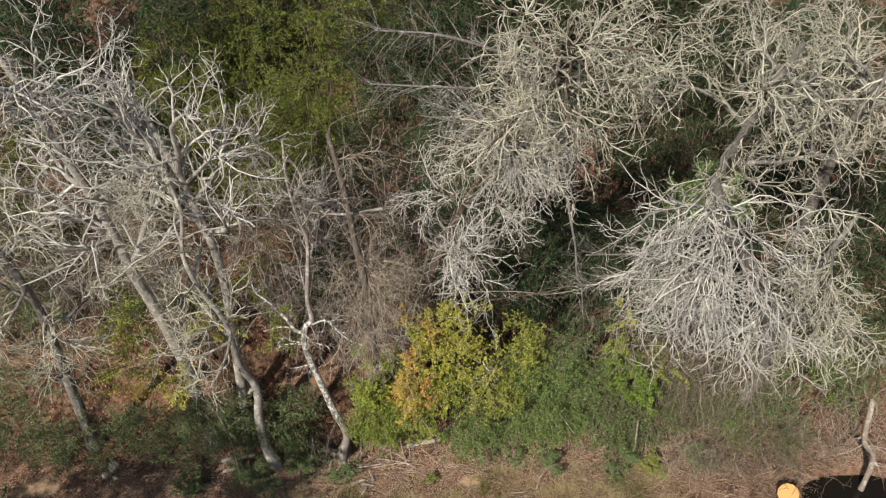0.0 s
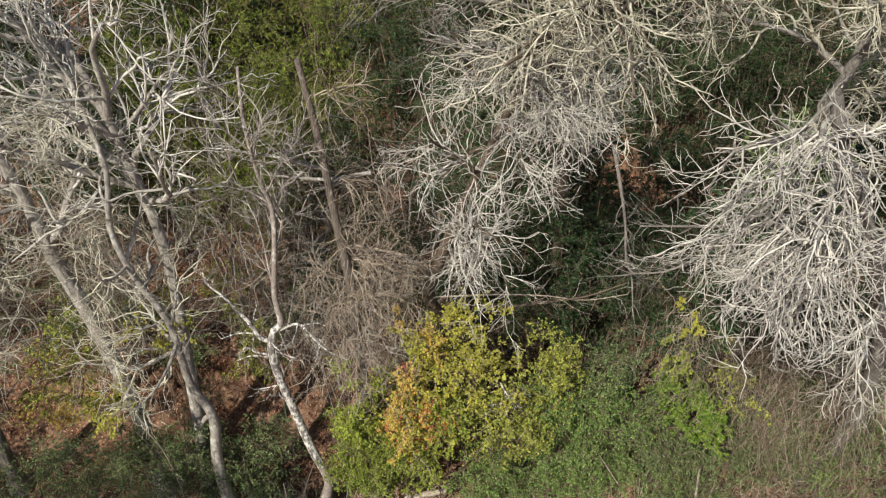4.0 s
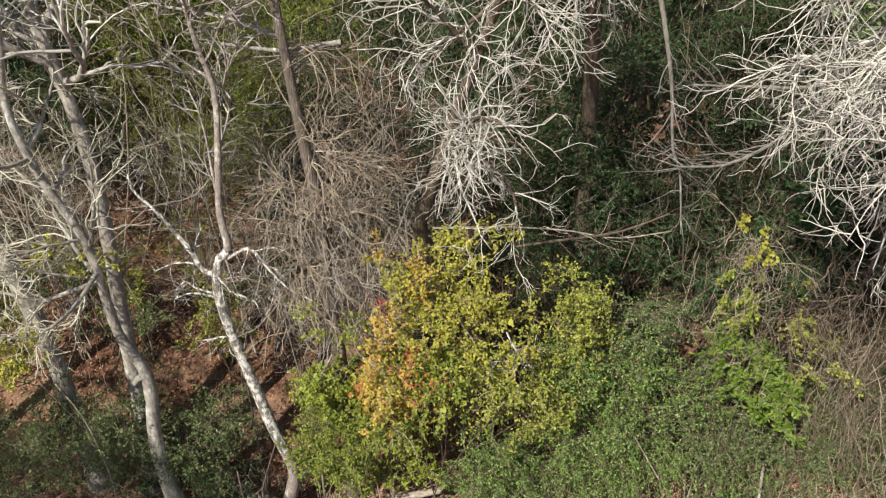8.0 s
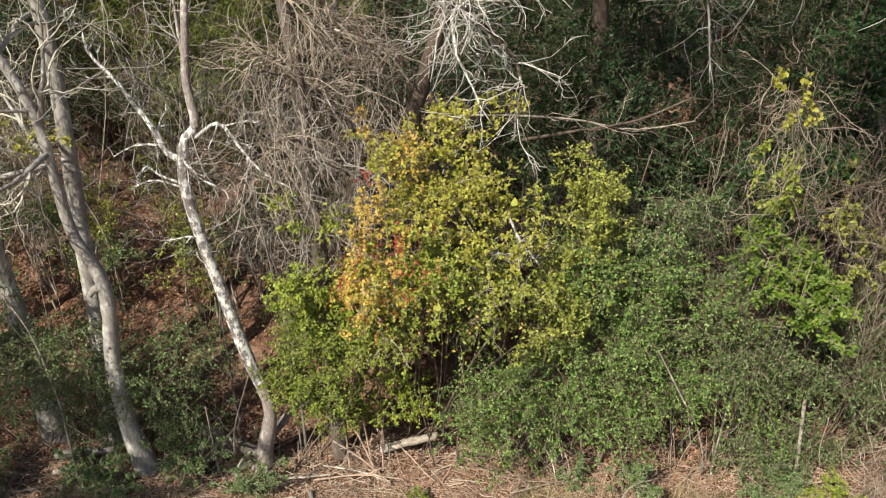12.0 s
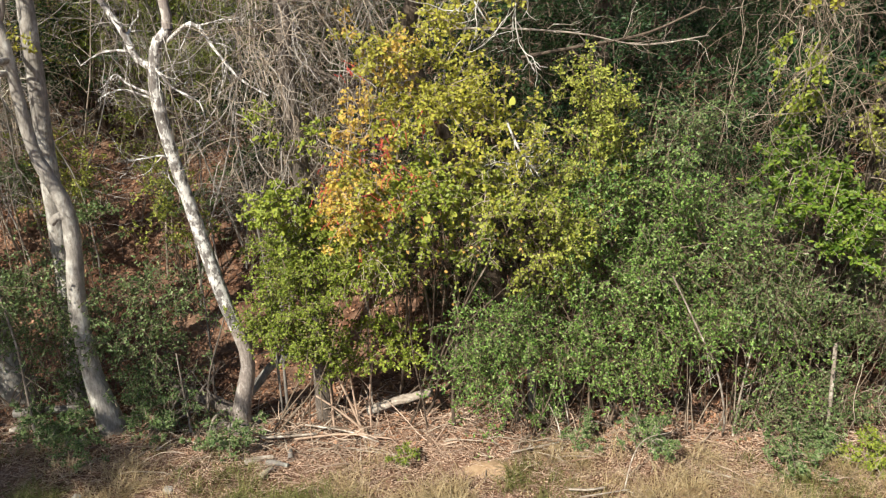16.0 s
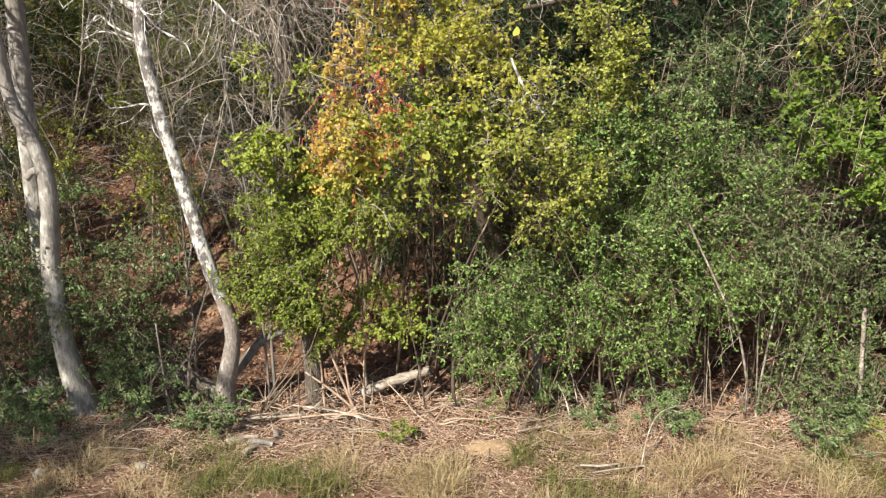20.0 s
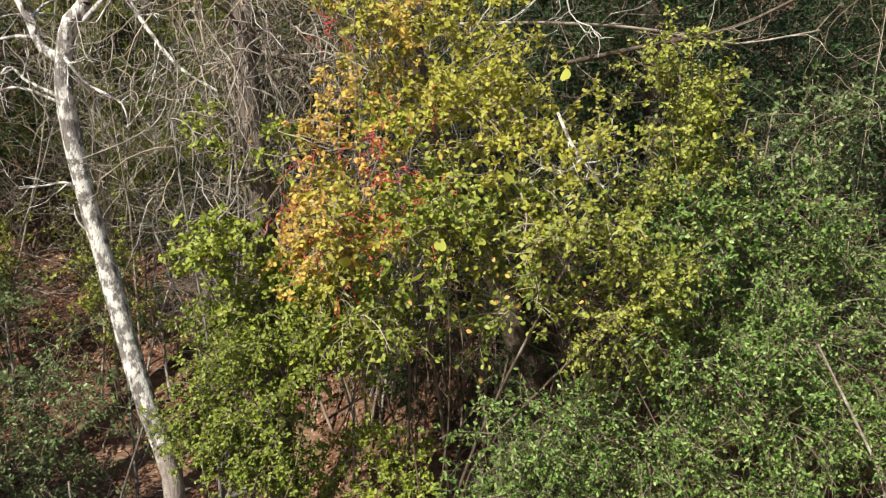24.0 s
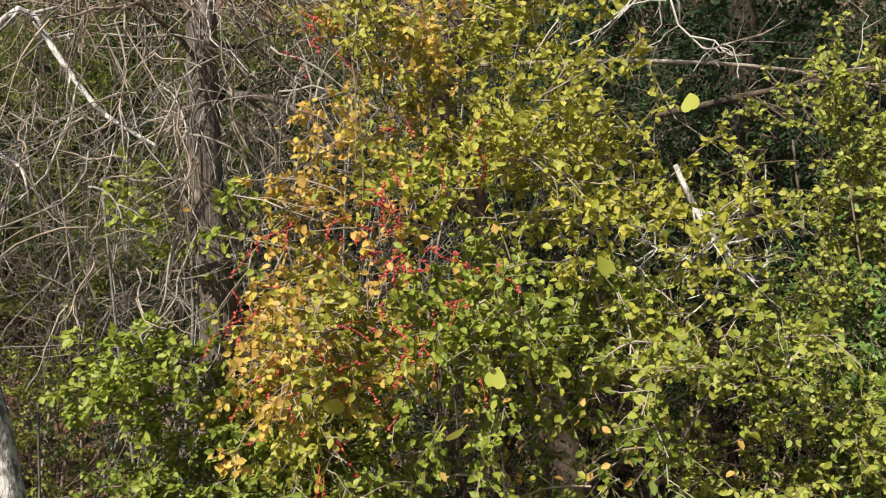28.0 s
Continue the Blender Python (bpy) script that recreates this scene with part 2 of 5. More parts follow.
def smooth_line(ctrl, K):
    """A smooth line of K points through control points."""
    c = np.asarray(ctrl, float)
    c = np.concatenate([[2 * c[0] - c[1]], c, [2 * c[-1] - c[-2]]])
    out = []
    for u in np.linspace(0, len(c) - 3 - 1e-6, K):
        i, f = int(u), u - int(u)
        p0, p1, p2, p3 = c[i : i + 4]
        out.append(0.5 * (2 * p1 + (p2 - p0) * f + (2 * p0 - 5 * p1 + 4 * p2 - p3) * f**2 + (3 * p1 - p0 - 3 * p2 + p3) * f**3))
    return np.array(out)


def trunk_line(ctrl, r0, r1, K=28, flare=1.6):
    P = smooth_line(ctrl, K)
    s = np.linspace(0, 1, K)
    R = (r0 + (r1 - r0) * s) * (1 + (flare - 1) * np.exp(-s * 22))
    return P[None], R[None], np.gradient(P, axis=0)[None] / np.linalg.norm(np.gradient(P, axis=0), axis=-1)[None, :, None]


def leaves(rng, at, length, width=0.5, up=0.5, out=None, droop=0.2):
    """A folded leaf at each place; up: how flat the leaves lie."""
    N = len(at)
    nrm = unit(rng.normal(0, 1, (N, 3)) * (1 - up) + np.array([-0.15, -0.6, 0.8]) * up)
    ax = rng.normal(0, 1, (N, 3)) + np.array([0, 0, -droop])
    if out is not None:
        ax = ax + out
    ax = unit(ax - nrm * (ax * nrm).sum(-1, keepdims=True))
    sd = np.cross(nrm, ax)
    L = (length * rng.uniform(0.65, 1.25, N))[:, None]
    W = L * width * 0.5
    h = nrm * W * 0.35
    curl = nrm * L * rng.uniform(-0.15, 0.1, (N, 1))
    v = np.stack([at, at + ax * L * 0.3 - sd * W + h, at + ax * L * 0.7 - sd * W * 0.85 + h + curl * 0.5, at + ax * L + curl,
                  at + ax * L * 0.7 + sd * W * 0.85 + h + curl * 0.5, at + ax * L * 0.3 + sd * W + h], 1)
    b = np.arange(N)[:, None] * 6
    q = np.concatenate([b + [0, 3, 2, 1], b + [0, 5, 4, 3]])
    return v.reshape(-1, 3), q


def blades(rng, at, height, width, lean):
    """Thin bent blades standing at each place."""
    N = len(at)
    az = rng.uniform(0, 2 * math.pi, N)
    side = np.stack([np.cos(az), np.sin(az), 0 * az], -1)
    out = np.stack([-np.sin(az), np.cos(az), 0 * az], -1) * (lean * rng.uniform(0.2, 1.3, N))[:, None]
    H = (height * rng.uniform(0.5, 1.3, N))[:, None]
    up = np.array([0, 0, 1.0])
    p0, p1, p2 = at, at + (up * 0.6 + out * 0.35) * H, at + (up * 0.85 + out * 1.1) * H
    w = side * width * 0.5
    v = np.stack([p0 - w, p0 + w, p1 + w * 0.8, p1 - w * 0.8, p2 + w * 0.15, p2 - w * 0.15], 1)
    b = np.arange(N)[:, None] * 6
    return v.reshape(-1, 3), np.concatenate([b + [0, 1, 2, 3], b + [3, 2, 4, 5]])


# ---------------------------------------------------------------- ground
def ground_z(x, y):
    """Level clearing that climbs as a wooded bank behind the trees."""
    x, y = np.asarray(x, float), np.asarray(y, float)
    rise = np.clip((y - 0.8) / 4.0, 0, 1)
    z = 1.3 * rise * rise * (3 - 2 * rise) + 0.3 * np.clip(y - 5.0, 0, 60) + 0.25 * np.clip(y - 14.0, 0, 50)
    z = z - 0.7 * np.exp(-(((x - 10.2) / 1.3) ** 2 + ((y + 1.6) / 0.5) ** 2) ** 2)
    z = z + 0.05 * np.sin(x * 1.3 + 0.7 * y) * np.cos(y * 1.7 - 0.4 * x) + 0.03 * np.sin(x * 3.7 + 1.1) * np.sin(y * 4.1)
    return z


def on_ground(x, y, lift=0.0):
    return np.stack([x, y, ground_z(x, y) + lift], -1)


n = 260
u = np.linspace(-1, 1, n)
gx = 14 * u + 390 * u**9
gy = 3 + 14 * u + 390 * u**9
X, Y = np.meshgrid(gx, gy)
rng = np.random.default_rng(1)
Zg = ground_z(X, Y) + np.where(np.abs(X) < 30, rng.normal(0, 0.008, X.shape), 0)
i = np.arange(n * n).reshape(n, n)
part("ground", (np.stack([X, Y, Zg], -1), np.stack([i[:-1, :-1], i[:-1, 1:], i[1:, 1:], i[1:, :-1]], -1)), SOIL, None,
     "reddish-brown leaf-littered soil rising as a bank", kind="structure")


# smooth, nearly black oval sheet set low in the corner hollow
SHEET, st, sp = blank("smooth_black", 0.08)
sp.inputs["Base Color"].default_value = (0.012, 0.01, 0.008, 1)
bump(st, sp, noise_fac(st, 3, 3), 0.05, 0.02)
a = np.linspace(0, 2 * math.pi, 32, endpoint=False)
sheet_v = np.concatenate([np.stack([np.cos(a) * k, np.sin(a) * k * 0.42, 0 * a], -1) for k in (0.001, 0.75, 1.5)])
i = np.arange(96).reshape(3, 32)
sheet = part("black_sheet", (sheet_v, np.stack([i[:-1], i[1:], np.roll(i, -1, 1)[1:], np.roll(i, -1, 1)[:-1]], -1)), SHEET, None, "smooth black sheet in a hollow", kind="structure")
sheet.location = (10.2, -1.6, -0.3)


# ---------------------------------------------------------------- bare trees
def bare_tree(label, ctrl, r0, r1, trunk_mat, twig_mat, counts, lens, seed, start=0.45, angle=(55, 48, 45, 45), pulls=(0.03, 0.0, -0.02, -0.02),
              bias=(0, 0, 0), wob=(0.2, 0.28, 0.32, 0.34), flare=1.6, K=28, thin=1.0, limb_r=0.45, upper=None, group="bare trees at the wood's edge"):
    """A leafless tree: a bent trunk, limbs, and branches that fork into fine twigs."""
    rng = np.random.default_rng(seed)
    counts = (counts[0], counts[1], max(4, counts[2] - 1), max(2, counts[3] - 2))
    lens = (lens[0], lens[1] * 1.1, lens[2] * 1.2, lens[3] * 1.25)
    angle = (angle[0], angle[1] * 0.9, angle[2] * 0.9, angle[3] * 0.9)
    tree = thing("bare_tree", label, "tree", ctrl[0], group)
    o = np.array(ctrl[0], float)
    P, R, D = trunk_line(ctrl, r0, r1, K, flare)
    R = R * (1 + rng.normal(0, 0.035, R.shape))
    if upper:
        low, cut = int(P.shape[1] * upper[0]), int(P.shape[1] * upper[1])
        part("trunk_base", tubes(P[:, : low + 1] - o, R[:, : low + 1], 12), upper[2], tree, "grey-brown foot of the trunk")
        part("trunk", tubes(P[:, low : cut + 1] - o, R[:, low : cut + 1], 12), trunk_mat, tree)
        trunk_mat = upper[2]
        part("upper_trunk", tubes(P[:, cut:] - o, R[:, cut:], 12), trunk_mat, tree, "grey-brown upper trunk")
    else:
        part("trunk", tubes(P - o, R, 12), trunk_mat, tree)
    b = np.array(bias)
    s, d, r, t = shoots(rng, P, R, D, counts[0], start, 0.98, angle[0])
    L = lens[0] * rng.uniform(0.6, 1.2, len(s)) * (1.15 - 0.5 * t)
    P1, R1, D1 = grow(rng, s, d + b, L, np.minimum(r * limb_r * 1.5, r * rng.uniform(0.35, 0.75, len(s)) * limb_r / 0.45), 8, wob[0], b * 0.1 + (0, 0, pulls[0]), 0.3)
    for k in range(len(s)):
        part("limb", tubes(P1[k : k + 1] - o, R1[k : k + 1], 6), trunk_mat, tree)
    ends = np.concatenate([P1])
    s, d, r, t = shoots(rng, ends, R1, D1, counts[1], 0.15, 1.0, angle[1])
    L = lens[1] * rng.uniform(0.5, 1.25, len(s)) * (1.1 - 0.45 * t)
    P2, R2, D2 = grow(rng, s, d + b * 0.6, L, np.clip(r * 0.65, 0.011, 0.032), 7, wob[1], b * 0.06 + (0, 0, pulls[1]), 0.35)
    s, d, r, t = shoots(rng, P2, R2, D2, counts[2], 0.1, 1.0, angle[2])
    L = lens[2] * rng.uniform(0.45, 1.3, len(s)) * (1.3 - 0.7 * t)
    P3, R3, D3 = grow(rng, s, d, L, np.clip(r * 0.62, 0.0075, 0.015) * thin, 6, wob[2], (0, 0, pulls[2]), 0.4)
    geo = [tubes(P2 - o, R2 * thin, 4), tubes(P3 - o, R3, 3, False)]
    if counts[3]:
        s, d, r, t = shoots(rng, P3, R3, D3, counts[3], 0.15, 1.0, angle[3])
        L = lens[3] * rng.uniform(0.4, 1.3, len(s)) * (1.3 - 0.6 * t)
        P4, R4, _ = grow(rng, s, d, L, np.clip(r * 0.62, 0.005, 0.0085) * thin, 5, wob[3], (0, 0, pulls[3]), 0.5)
        geo.append(tubes(P4 - o, R4, 3, False))
    part("crown", joined(*geo), twig_mat, tree, "fine leafless branches and twigs", kind="stuff")
    return tree


def gz(x, y):
    return float(ground_z(x, y))


tree_a = bare_tree("pale crooked leafless tree with a knobby bend", [(-3.24, -0.02, -0.05), (-3.4, 0, 0.75), (-3.44, 0, 1.6), (-3.36, -0.02, 2.3), (-3.35, -0.03, 2.65), (-3.38, -0.05, 2.92),
                   (-3.47, -0.08, 3.18), (-3.57, -0.1, 3.5), (-3.61, -0.15, 4.2), (-3.66, -0.2, 4.9), (-3.95, -0.3, 5.8), (-4.1, -0.3, 6.6), (-3.95, -0.3, 7.5), (-4.05, -0.3, 8.3)], 0.11, 0.03,
                   BARK_PALE, TWIG_LICHEN, (15, 7, 5, 4), (1.9, 1.05, 0.5, 0.26), 11, 0.62, (60, 50, 48, 48), (0.0, -0.01, -0.03, -0.04), (-0.28, -0.15, -0.02), K=40, thin=0.85)
tree_b = bare_tree("pale patchy-barked leafless tree curving from its root", [(-1.74, 0.05, -0.03), (-1.65, 0.02, 0.4), (-1.545, 0, 1.0), (-1.76, 0, 1.74), (-1.98, 0, 2.7), (-2.12, -0.05, 3.4), (-2.2, -0.1, 4.1),
                   (-2.12, -0.15, 4.55), (-1.98, -0.15, 4.75), (-2.03, -0.12, 5.2), (-1.97, -0.1, 5.8), (-1.9, -0.08, 6.65), (-2.02, -0.1, 7.2), (-2.12, -0.1, 8.0), (-2.1, -0.1, 8.8)], 0.095, 0.02,
                   BARK_PATCHY, TWIG_GREY, (9, 5, 4, 3), (1.3, 0.8, 0.5, 0.25), 12, 0.6, (40, 42, 42, 45), (0.04, 0.02, 0, 0), (-0.08, 0, 0.05), (0.1, 0.14, 0.18, 0.2), limb_r=0.34, K=40, upper=(0.19, 0.56, BARK_UPPER))
bare_tree("tall whitish leafless tree with a wide fork", [(-3.95, 0.7, gz(-3.95, 0.7) - 0.05), (-3.82, 0.6, 2.0), (-3.75, 0.5, 3.2), (-3.71, 0.5, 4.3), (-3.69, 0.5, 5.4), (-3.79, 0.5, 6.4), (-3.95, 0.5, 7.2), (-4.12, 0.5, 8.0), (-4.45, 0.6, 9.0)],
                    0.115, 0.055, BARK_PALE, TWIG_WHITE, (11, 7, 5, 4), (3.0, 1.4, 0.65, 0.3), 13, 0.6, (44, 42, 40, 42), (0.06, 0.05, 0.02, 0), (0, -0.05, 0.1), limb_r=0.62)
bare_tree("tall grey-white leafless tree leaning outward", [(-4.75, 0.7, gz(-4.75, 0.7) - 0.05), (-4.85, 0.5, 2.8), (-5.05, 0.35, 4.6), (-5.3, 0.3, 5.8), (-5.45, 0.3, 6.8), (-5.67, 0.3, 7.8), (-5.86, 0.3, 8.5), (-6.15, 0.3, 9.7), (-6.5, 0.3, 10.8)],
                   0.13, 0.05, BARK_PALE, TWIG_WHITE, (13, 7, 6, 4), (2.5, 1.25, 0.55, 0.26), 14, 0.38, (60, 48, 45, 45), (0.03, 0.02, -0.01, -0.03), (-0.1, -0.15, 0), limb_r=0.55)
bare_tree("shaggy-barked broken tree hung with drooping dry twigs", [(-0.72, 0.35, gz(-0.72, 0.35) - 0.05), (-0.72, 0.1, 1.5), (-0.73, -0.1, 2.9), (-0.82, -0.12, 4.0), (-0.87, -0.12, 5.3), (-1.02, -0.12, 6.5), (-1.17, -0.1, 7.8), (-1.35, -0.1, 8.9)],
                   0.115, 0.04, BARK_SHAGGY, TWIG_TAN, (14, 6, 5, 4), (0.9, 0.8, 0.55, 0.28), 15, 0.45, (65, 45, 45, 45), (-0.03, -0.08, -0.1, -0.1), (0.05, -0.1, 0), (0.2, 0.24, 0.26, 0.28), flare=1.1, limb_r=0.2, thin=0.8)
bare_tree("dark-trunked leafless tree with arching grey branches", [(1.75, 1.9, gz(1.75, 1.9) - 0.05), (1.1, 1.5, 2.5), (0.36, 0.85, 4.3), (0.42, 0.8, 4.9), (0.6, 0.75, 5.5), (0.8, 0.6, 6.2), (1.1, 0.3, 7.2), (1.5, 0.1, 8.3), (1.75, 0, 9.0)],
                   0.13, 0.04, BARK_BROWN, TWIG_WHITE, (24, 7, 6, 4), (1.8, 1.1, 0.5, 0.22), 16, 0.55, (72, 50, 48, 48), (-0.06, -0.06, -0.05, -0.05), (0.08, -0.15, 0), thin=0.8)
bare_tree("leaning leafless tree with drooping whitish branches", [(7.7, 0.3, gz(7.7, 0.3) - 0.05), (7.5, -0.5, 2.5), (6.7, -1.4, 5.2), (5.4, -2.2, 7.4), (4.6, -2.55, 8.6), (4.2, -2.7, 9.4)],
                   0.15, 0.07, BARK_GREY, TWIG_WHITE, (21, 8, 6, 4), (2.3, 1.05, 0.5, 0.24), 17, 0.5, (62, 44, 42, 44), (-0.1, -0.05, -0.03, -0.03), (-0.22, -0.2, -0.3), (0.24, 0.28, 0.3, 0.3), thin=0.85, limb_r=0.32)
bare_tree("tall spreading leafless tree with tangled pale twigs", [(3.0, 3.4, gz(3.0, 3.4) - 0.05), (3.0, 3.2, 3.5), (2.8, 2.6, 6.0), (2.5, 1.4, 8.4), (2.4, 0.2, 9.9), (2.4, -0.9, 10.8)],
                   0.15, 0.05, BARK_BROWN, TWIG_LICHEN, (20, 8, 6, 5), (2.8, 1.2, 0.5, 0.22), 18, 0.7, (78, 50, 48, 48), (0.0, -0.01, -0.03, -0.03), (-0.05, 0, 0))
bare_tree("tall spreading leafless tree with lichen-pale twigs", [(6.8, 2.4, gz(6.8, 2.4) - 0.05), (6.7, 2.2, 3.5), (6.4, 1.5, 6.2), (6.3, 0.6, 8.4), (6.5, 0, 10.2)],
                    0.18, 0.05, BARK_GREY, TWIG_LICHEN, (13, 7, 6, 5), (2.6, 1.1, 0.52, 0.24), 19, 0.55, (70, 50, 45, 45), (-0.02, -0.03, -0.03, -0.03), (0.05, -0.1, 0))
bare_tree("spreading leafless tree with lichen-pale twigs", [(9.3, 2.6, gz(9.3, 2.6) - 0.05), (9.1, 2.2, 3.5), (8.8, 1.6, 6.0), (8.5, 0.9, 8.2), (8.4, 0.3, 9.8)],
                    0.17, 0.05, BARK_GREY, TWIG_LICHEN, (16, 8, 6, 5), (2.5, 1.1, 0.52, 0.24), 22, 0.55, (70, 50, 45, 45), (-0.02, -0.03, -0.03, -0.03), (-0.05, -0.1, 0))
bare_tree("leafless tree with lichen-pale twigs near the clearing", [(-7.6, 0.9, gz(-7.6, 0.9) - 0.05), (-7.5, 0.7, 2.5), (-7.3, 0.4, 4.5), (-7.2, 0, 6.0), (-7.4, -0.3, 7.6)],
                   0.13, 0.04, BARK_GREY, TWIG_LICHEN, (13, 6, 6, 3), (1.9, 1.1, 0.6, 0.3), 20, 0.4, (65, 50, 45, 45), (0, -0.04, -0.04, -0.05), (0, -0.15, 0))
bare_tree("leafless tree with grey twigs over the thicket", [(8.6, 0.7, gz(8.6, 0.7) - 0.05), (8.5, 0.5, 2.0), (8.2, 0, 4.0), (8.0, -0.4, 5.6), (8.2, -0.6, 7.0)],
                   0.13, 0.04, BARK_GREY, TWIG_LICHEN, (13, 7, 7, 4), (1.8, 1.0, 0.5, 0.24), 21, 0.4, (70, 50, 45, 45), (-0.05, -0.08, -0.06, -0.06), (0, -0.2, 0))

# the wood behind: a few kinds of tree, repeated at other turns
rng = np.random.default_rng(5)
far = []
for k, (bm_, tm_) in enumerate(((BARK_GREY, TWIG_GREY), (BARK_GREY, TWIG_LICHEN), (BARK_BROWN, TWIG_GREY), (BARK_GREY, TWIG_LICHEN))):
    h = (9.5, 11, 8, 10)[k]
    far.append(bare_tree("grey leafless tree in the wood", [(0, 30 + 4 * k, gz(0, 30 + 4 * k)), (0.1, 30 + 4 * k, h * 0.3 + 2), (-0.2, 30.2 + 4 * k, h * 0.6 + 2), (0.2, 29.8 + 4 * k, h + 2)], 0.15, 0.04, bm_, tm_,
                         (13, 7, 6, 4), (2.3, 1.2, 0.6, 0.28), 40 + k, 0.4, (60, 48, 45, 45), (0.02, 0, -0.02, -0.02), group="leafless trees of the wood"))
spots = [(-9.5, 3), (-11.5, 6), (-7.5, 4.5), (-6.0, 6.5), (-9, 9), (-13.5, 11), (-2.4, 7.8), (-0.8, 10.5), (0.8, 4.6), (2.6, 8), (4.6, 5), (1.0, 13), (5.8, 9), (8.5, 5.4), (10.5, 3), (9.3, 9), (12.5, 6.5), (13, 11),
         (6.5, 13.5), (-6.5, 13), (-10.5, 16), (-3, 17), (3.5, 18), (10.5, 16), (16, 15), (-16, 17), (0, 23), (8, 23), (-8, 22), (16, 22), (-17, 25), (22, 24), (-1.8, 4.2), (11.5, 0.8), (14, 3.2), (-12.5, 2), (3.8, 3.6), (7.2, 6.6), (5.0, 11.5), (8.2, 3.8), (2.2, 11), (-8.4, 6.2), (-10.6, 4.4), (-7.2, 10.8), (11.3, 8.4), (12.8, 14), (-13, 14.5), (0.6, 19.5), (6, 20), (13, 19), (-12, 20), (-4.5, 21),
         # the last six are unseen, added at the front left to cast dappled shade
         (12.6, 2.2), (13.4, 4.6), (11.9, 5.2), (15.2, 7.5), (-7.2, -5.7), (-8.8, -5.0), (-10.4, -3.8), (-9.6, -7.2), (-6.7, -7.6), (-12.4, -5.2)]
for k, (x, y) in enumerate(spots):
    s = rng.uniform(0.8, 1.05)
    t = copy_thing(far[k % 4], pose(x, y, gz(x, y) - 0.05, rng.uniform(-4, 4), rng.uniform(-4, 4), rng.uniform(0, 360)))


# ---------------------------------------------------------------- leafy shrubs
def shrub(name, label, at, clumps, twig_mat, seed, stems=7, stem_r=0.018, category="shrub", group="", stem_mat=None, root=0.25):
    """clumps: (name, centre, radii, twigs, leaves a twig, leaf length, leaf width, twig length, droop, material, flatness)."""
    rng = np.random.default_rng(seed)
    o = np.array([at[0], at[1], gz(*at) - 0.02])
    sh = thing(name, label, category, o, group)
    wt = np.array([c[3] for c in clumps], float)
    pick = rng.choice(len(clumps), stems, p=wt / wt.sum())
    for k in range(stems):
        c = clumps[pick[k]]
        foot = o + np.array([*rng.normal(0, root, 2), 0])
        foot[2] = gz(foot[0], foot[1]) - 0.02
        top = np.array(c[1]) + rng.normal(0, 0.5, 3) * np.array(c[2])
        mid = foot * 0.45 + top * 0.55 + np.array([*rng.normal(0, 0.15, 2), -0.1])
        line = smooth_line([foot, foot * 0.75 + mid * 0.25 + rng.normal(0, 0.05, 3), mid, top], 9)
        part("stem", tubes(line[None] - o, np.linspace(stem_r, stem_r * 0.3, 9)[None] * rng.uniform(0.6, 1.4), 6), stem_mat or twig_mat, sh)
    tw = []
    for nm, c, r, nt, nl, ll, lw, tl, dr, mat, flat in clumps:
        ns = max(3, int(nt * nl / 62))
        d = unit(rng.normal(0, 1, (ns, 3)))
        reach = rng.uniform(0.1, 1.02 if nl > 15 else 0.92, ns) ** 0.7
        puff = rng.integers(0, max(4, ns // (6 if nl > 15 else 5)), ns)
        s = (np.array(c) + d * reach[:, None] * np.array(r))[puff] + rng.normal(0, 0.085, (ns, 3))
        d = unit(d[puff] + rng.normal(0, 0.75, d.shape))
        way = d * np.array([1, 1, 0.5]) + rng.normal(0, 0.4, d.shape) + np.array([0, -0.1, 0.3])
        P, R, D = grow(rng, s, way, tl * 1.3 * rng.uniform(0.45, 1.4, ns), rng.uniform(0.0032, 0.006, ns), 7, 0.13, (0, 0, -dr), 0.4)
        tw.append(tubes(P - o, R, 4, False))
        q, w, _, t = shoots(rng, P, R, D, 8, 0.05, 1.0, 55)
        P2, R2, D2 = grow(rng, q, w, tl * 0.62 * rng.uniform(0.4, 1.3, len(q)) * (1.15 - 0.5 * t), np.full(len(q), 0.0026), 4, 0.16, (0, 0, -dr * 0.6), 0.5)
        tw.append(tubes(P2 - o, R2, 3, False))
        a, w, _, _ = shoots(rng, P2, R2, D2, 7, 0.1, 1.0, 60)
        a2, w2, _, _ = shoots(rng, P, R, D, 6, 0.35, 1.0, 60)
        a, w = np.concatenate([a, a2]), np.concatenate([w, w2])
        part("foliage", leaves(rng, a - o, ll * 0.93, lw, flat + 0.12, w * 0.9, dr * 2), mat, sh, nm, kind="stuff")
    part("twig_spray", joined(*tw), twig_mat, sh, kind="stuff")
    return sh


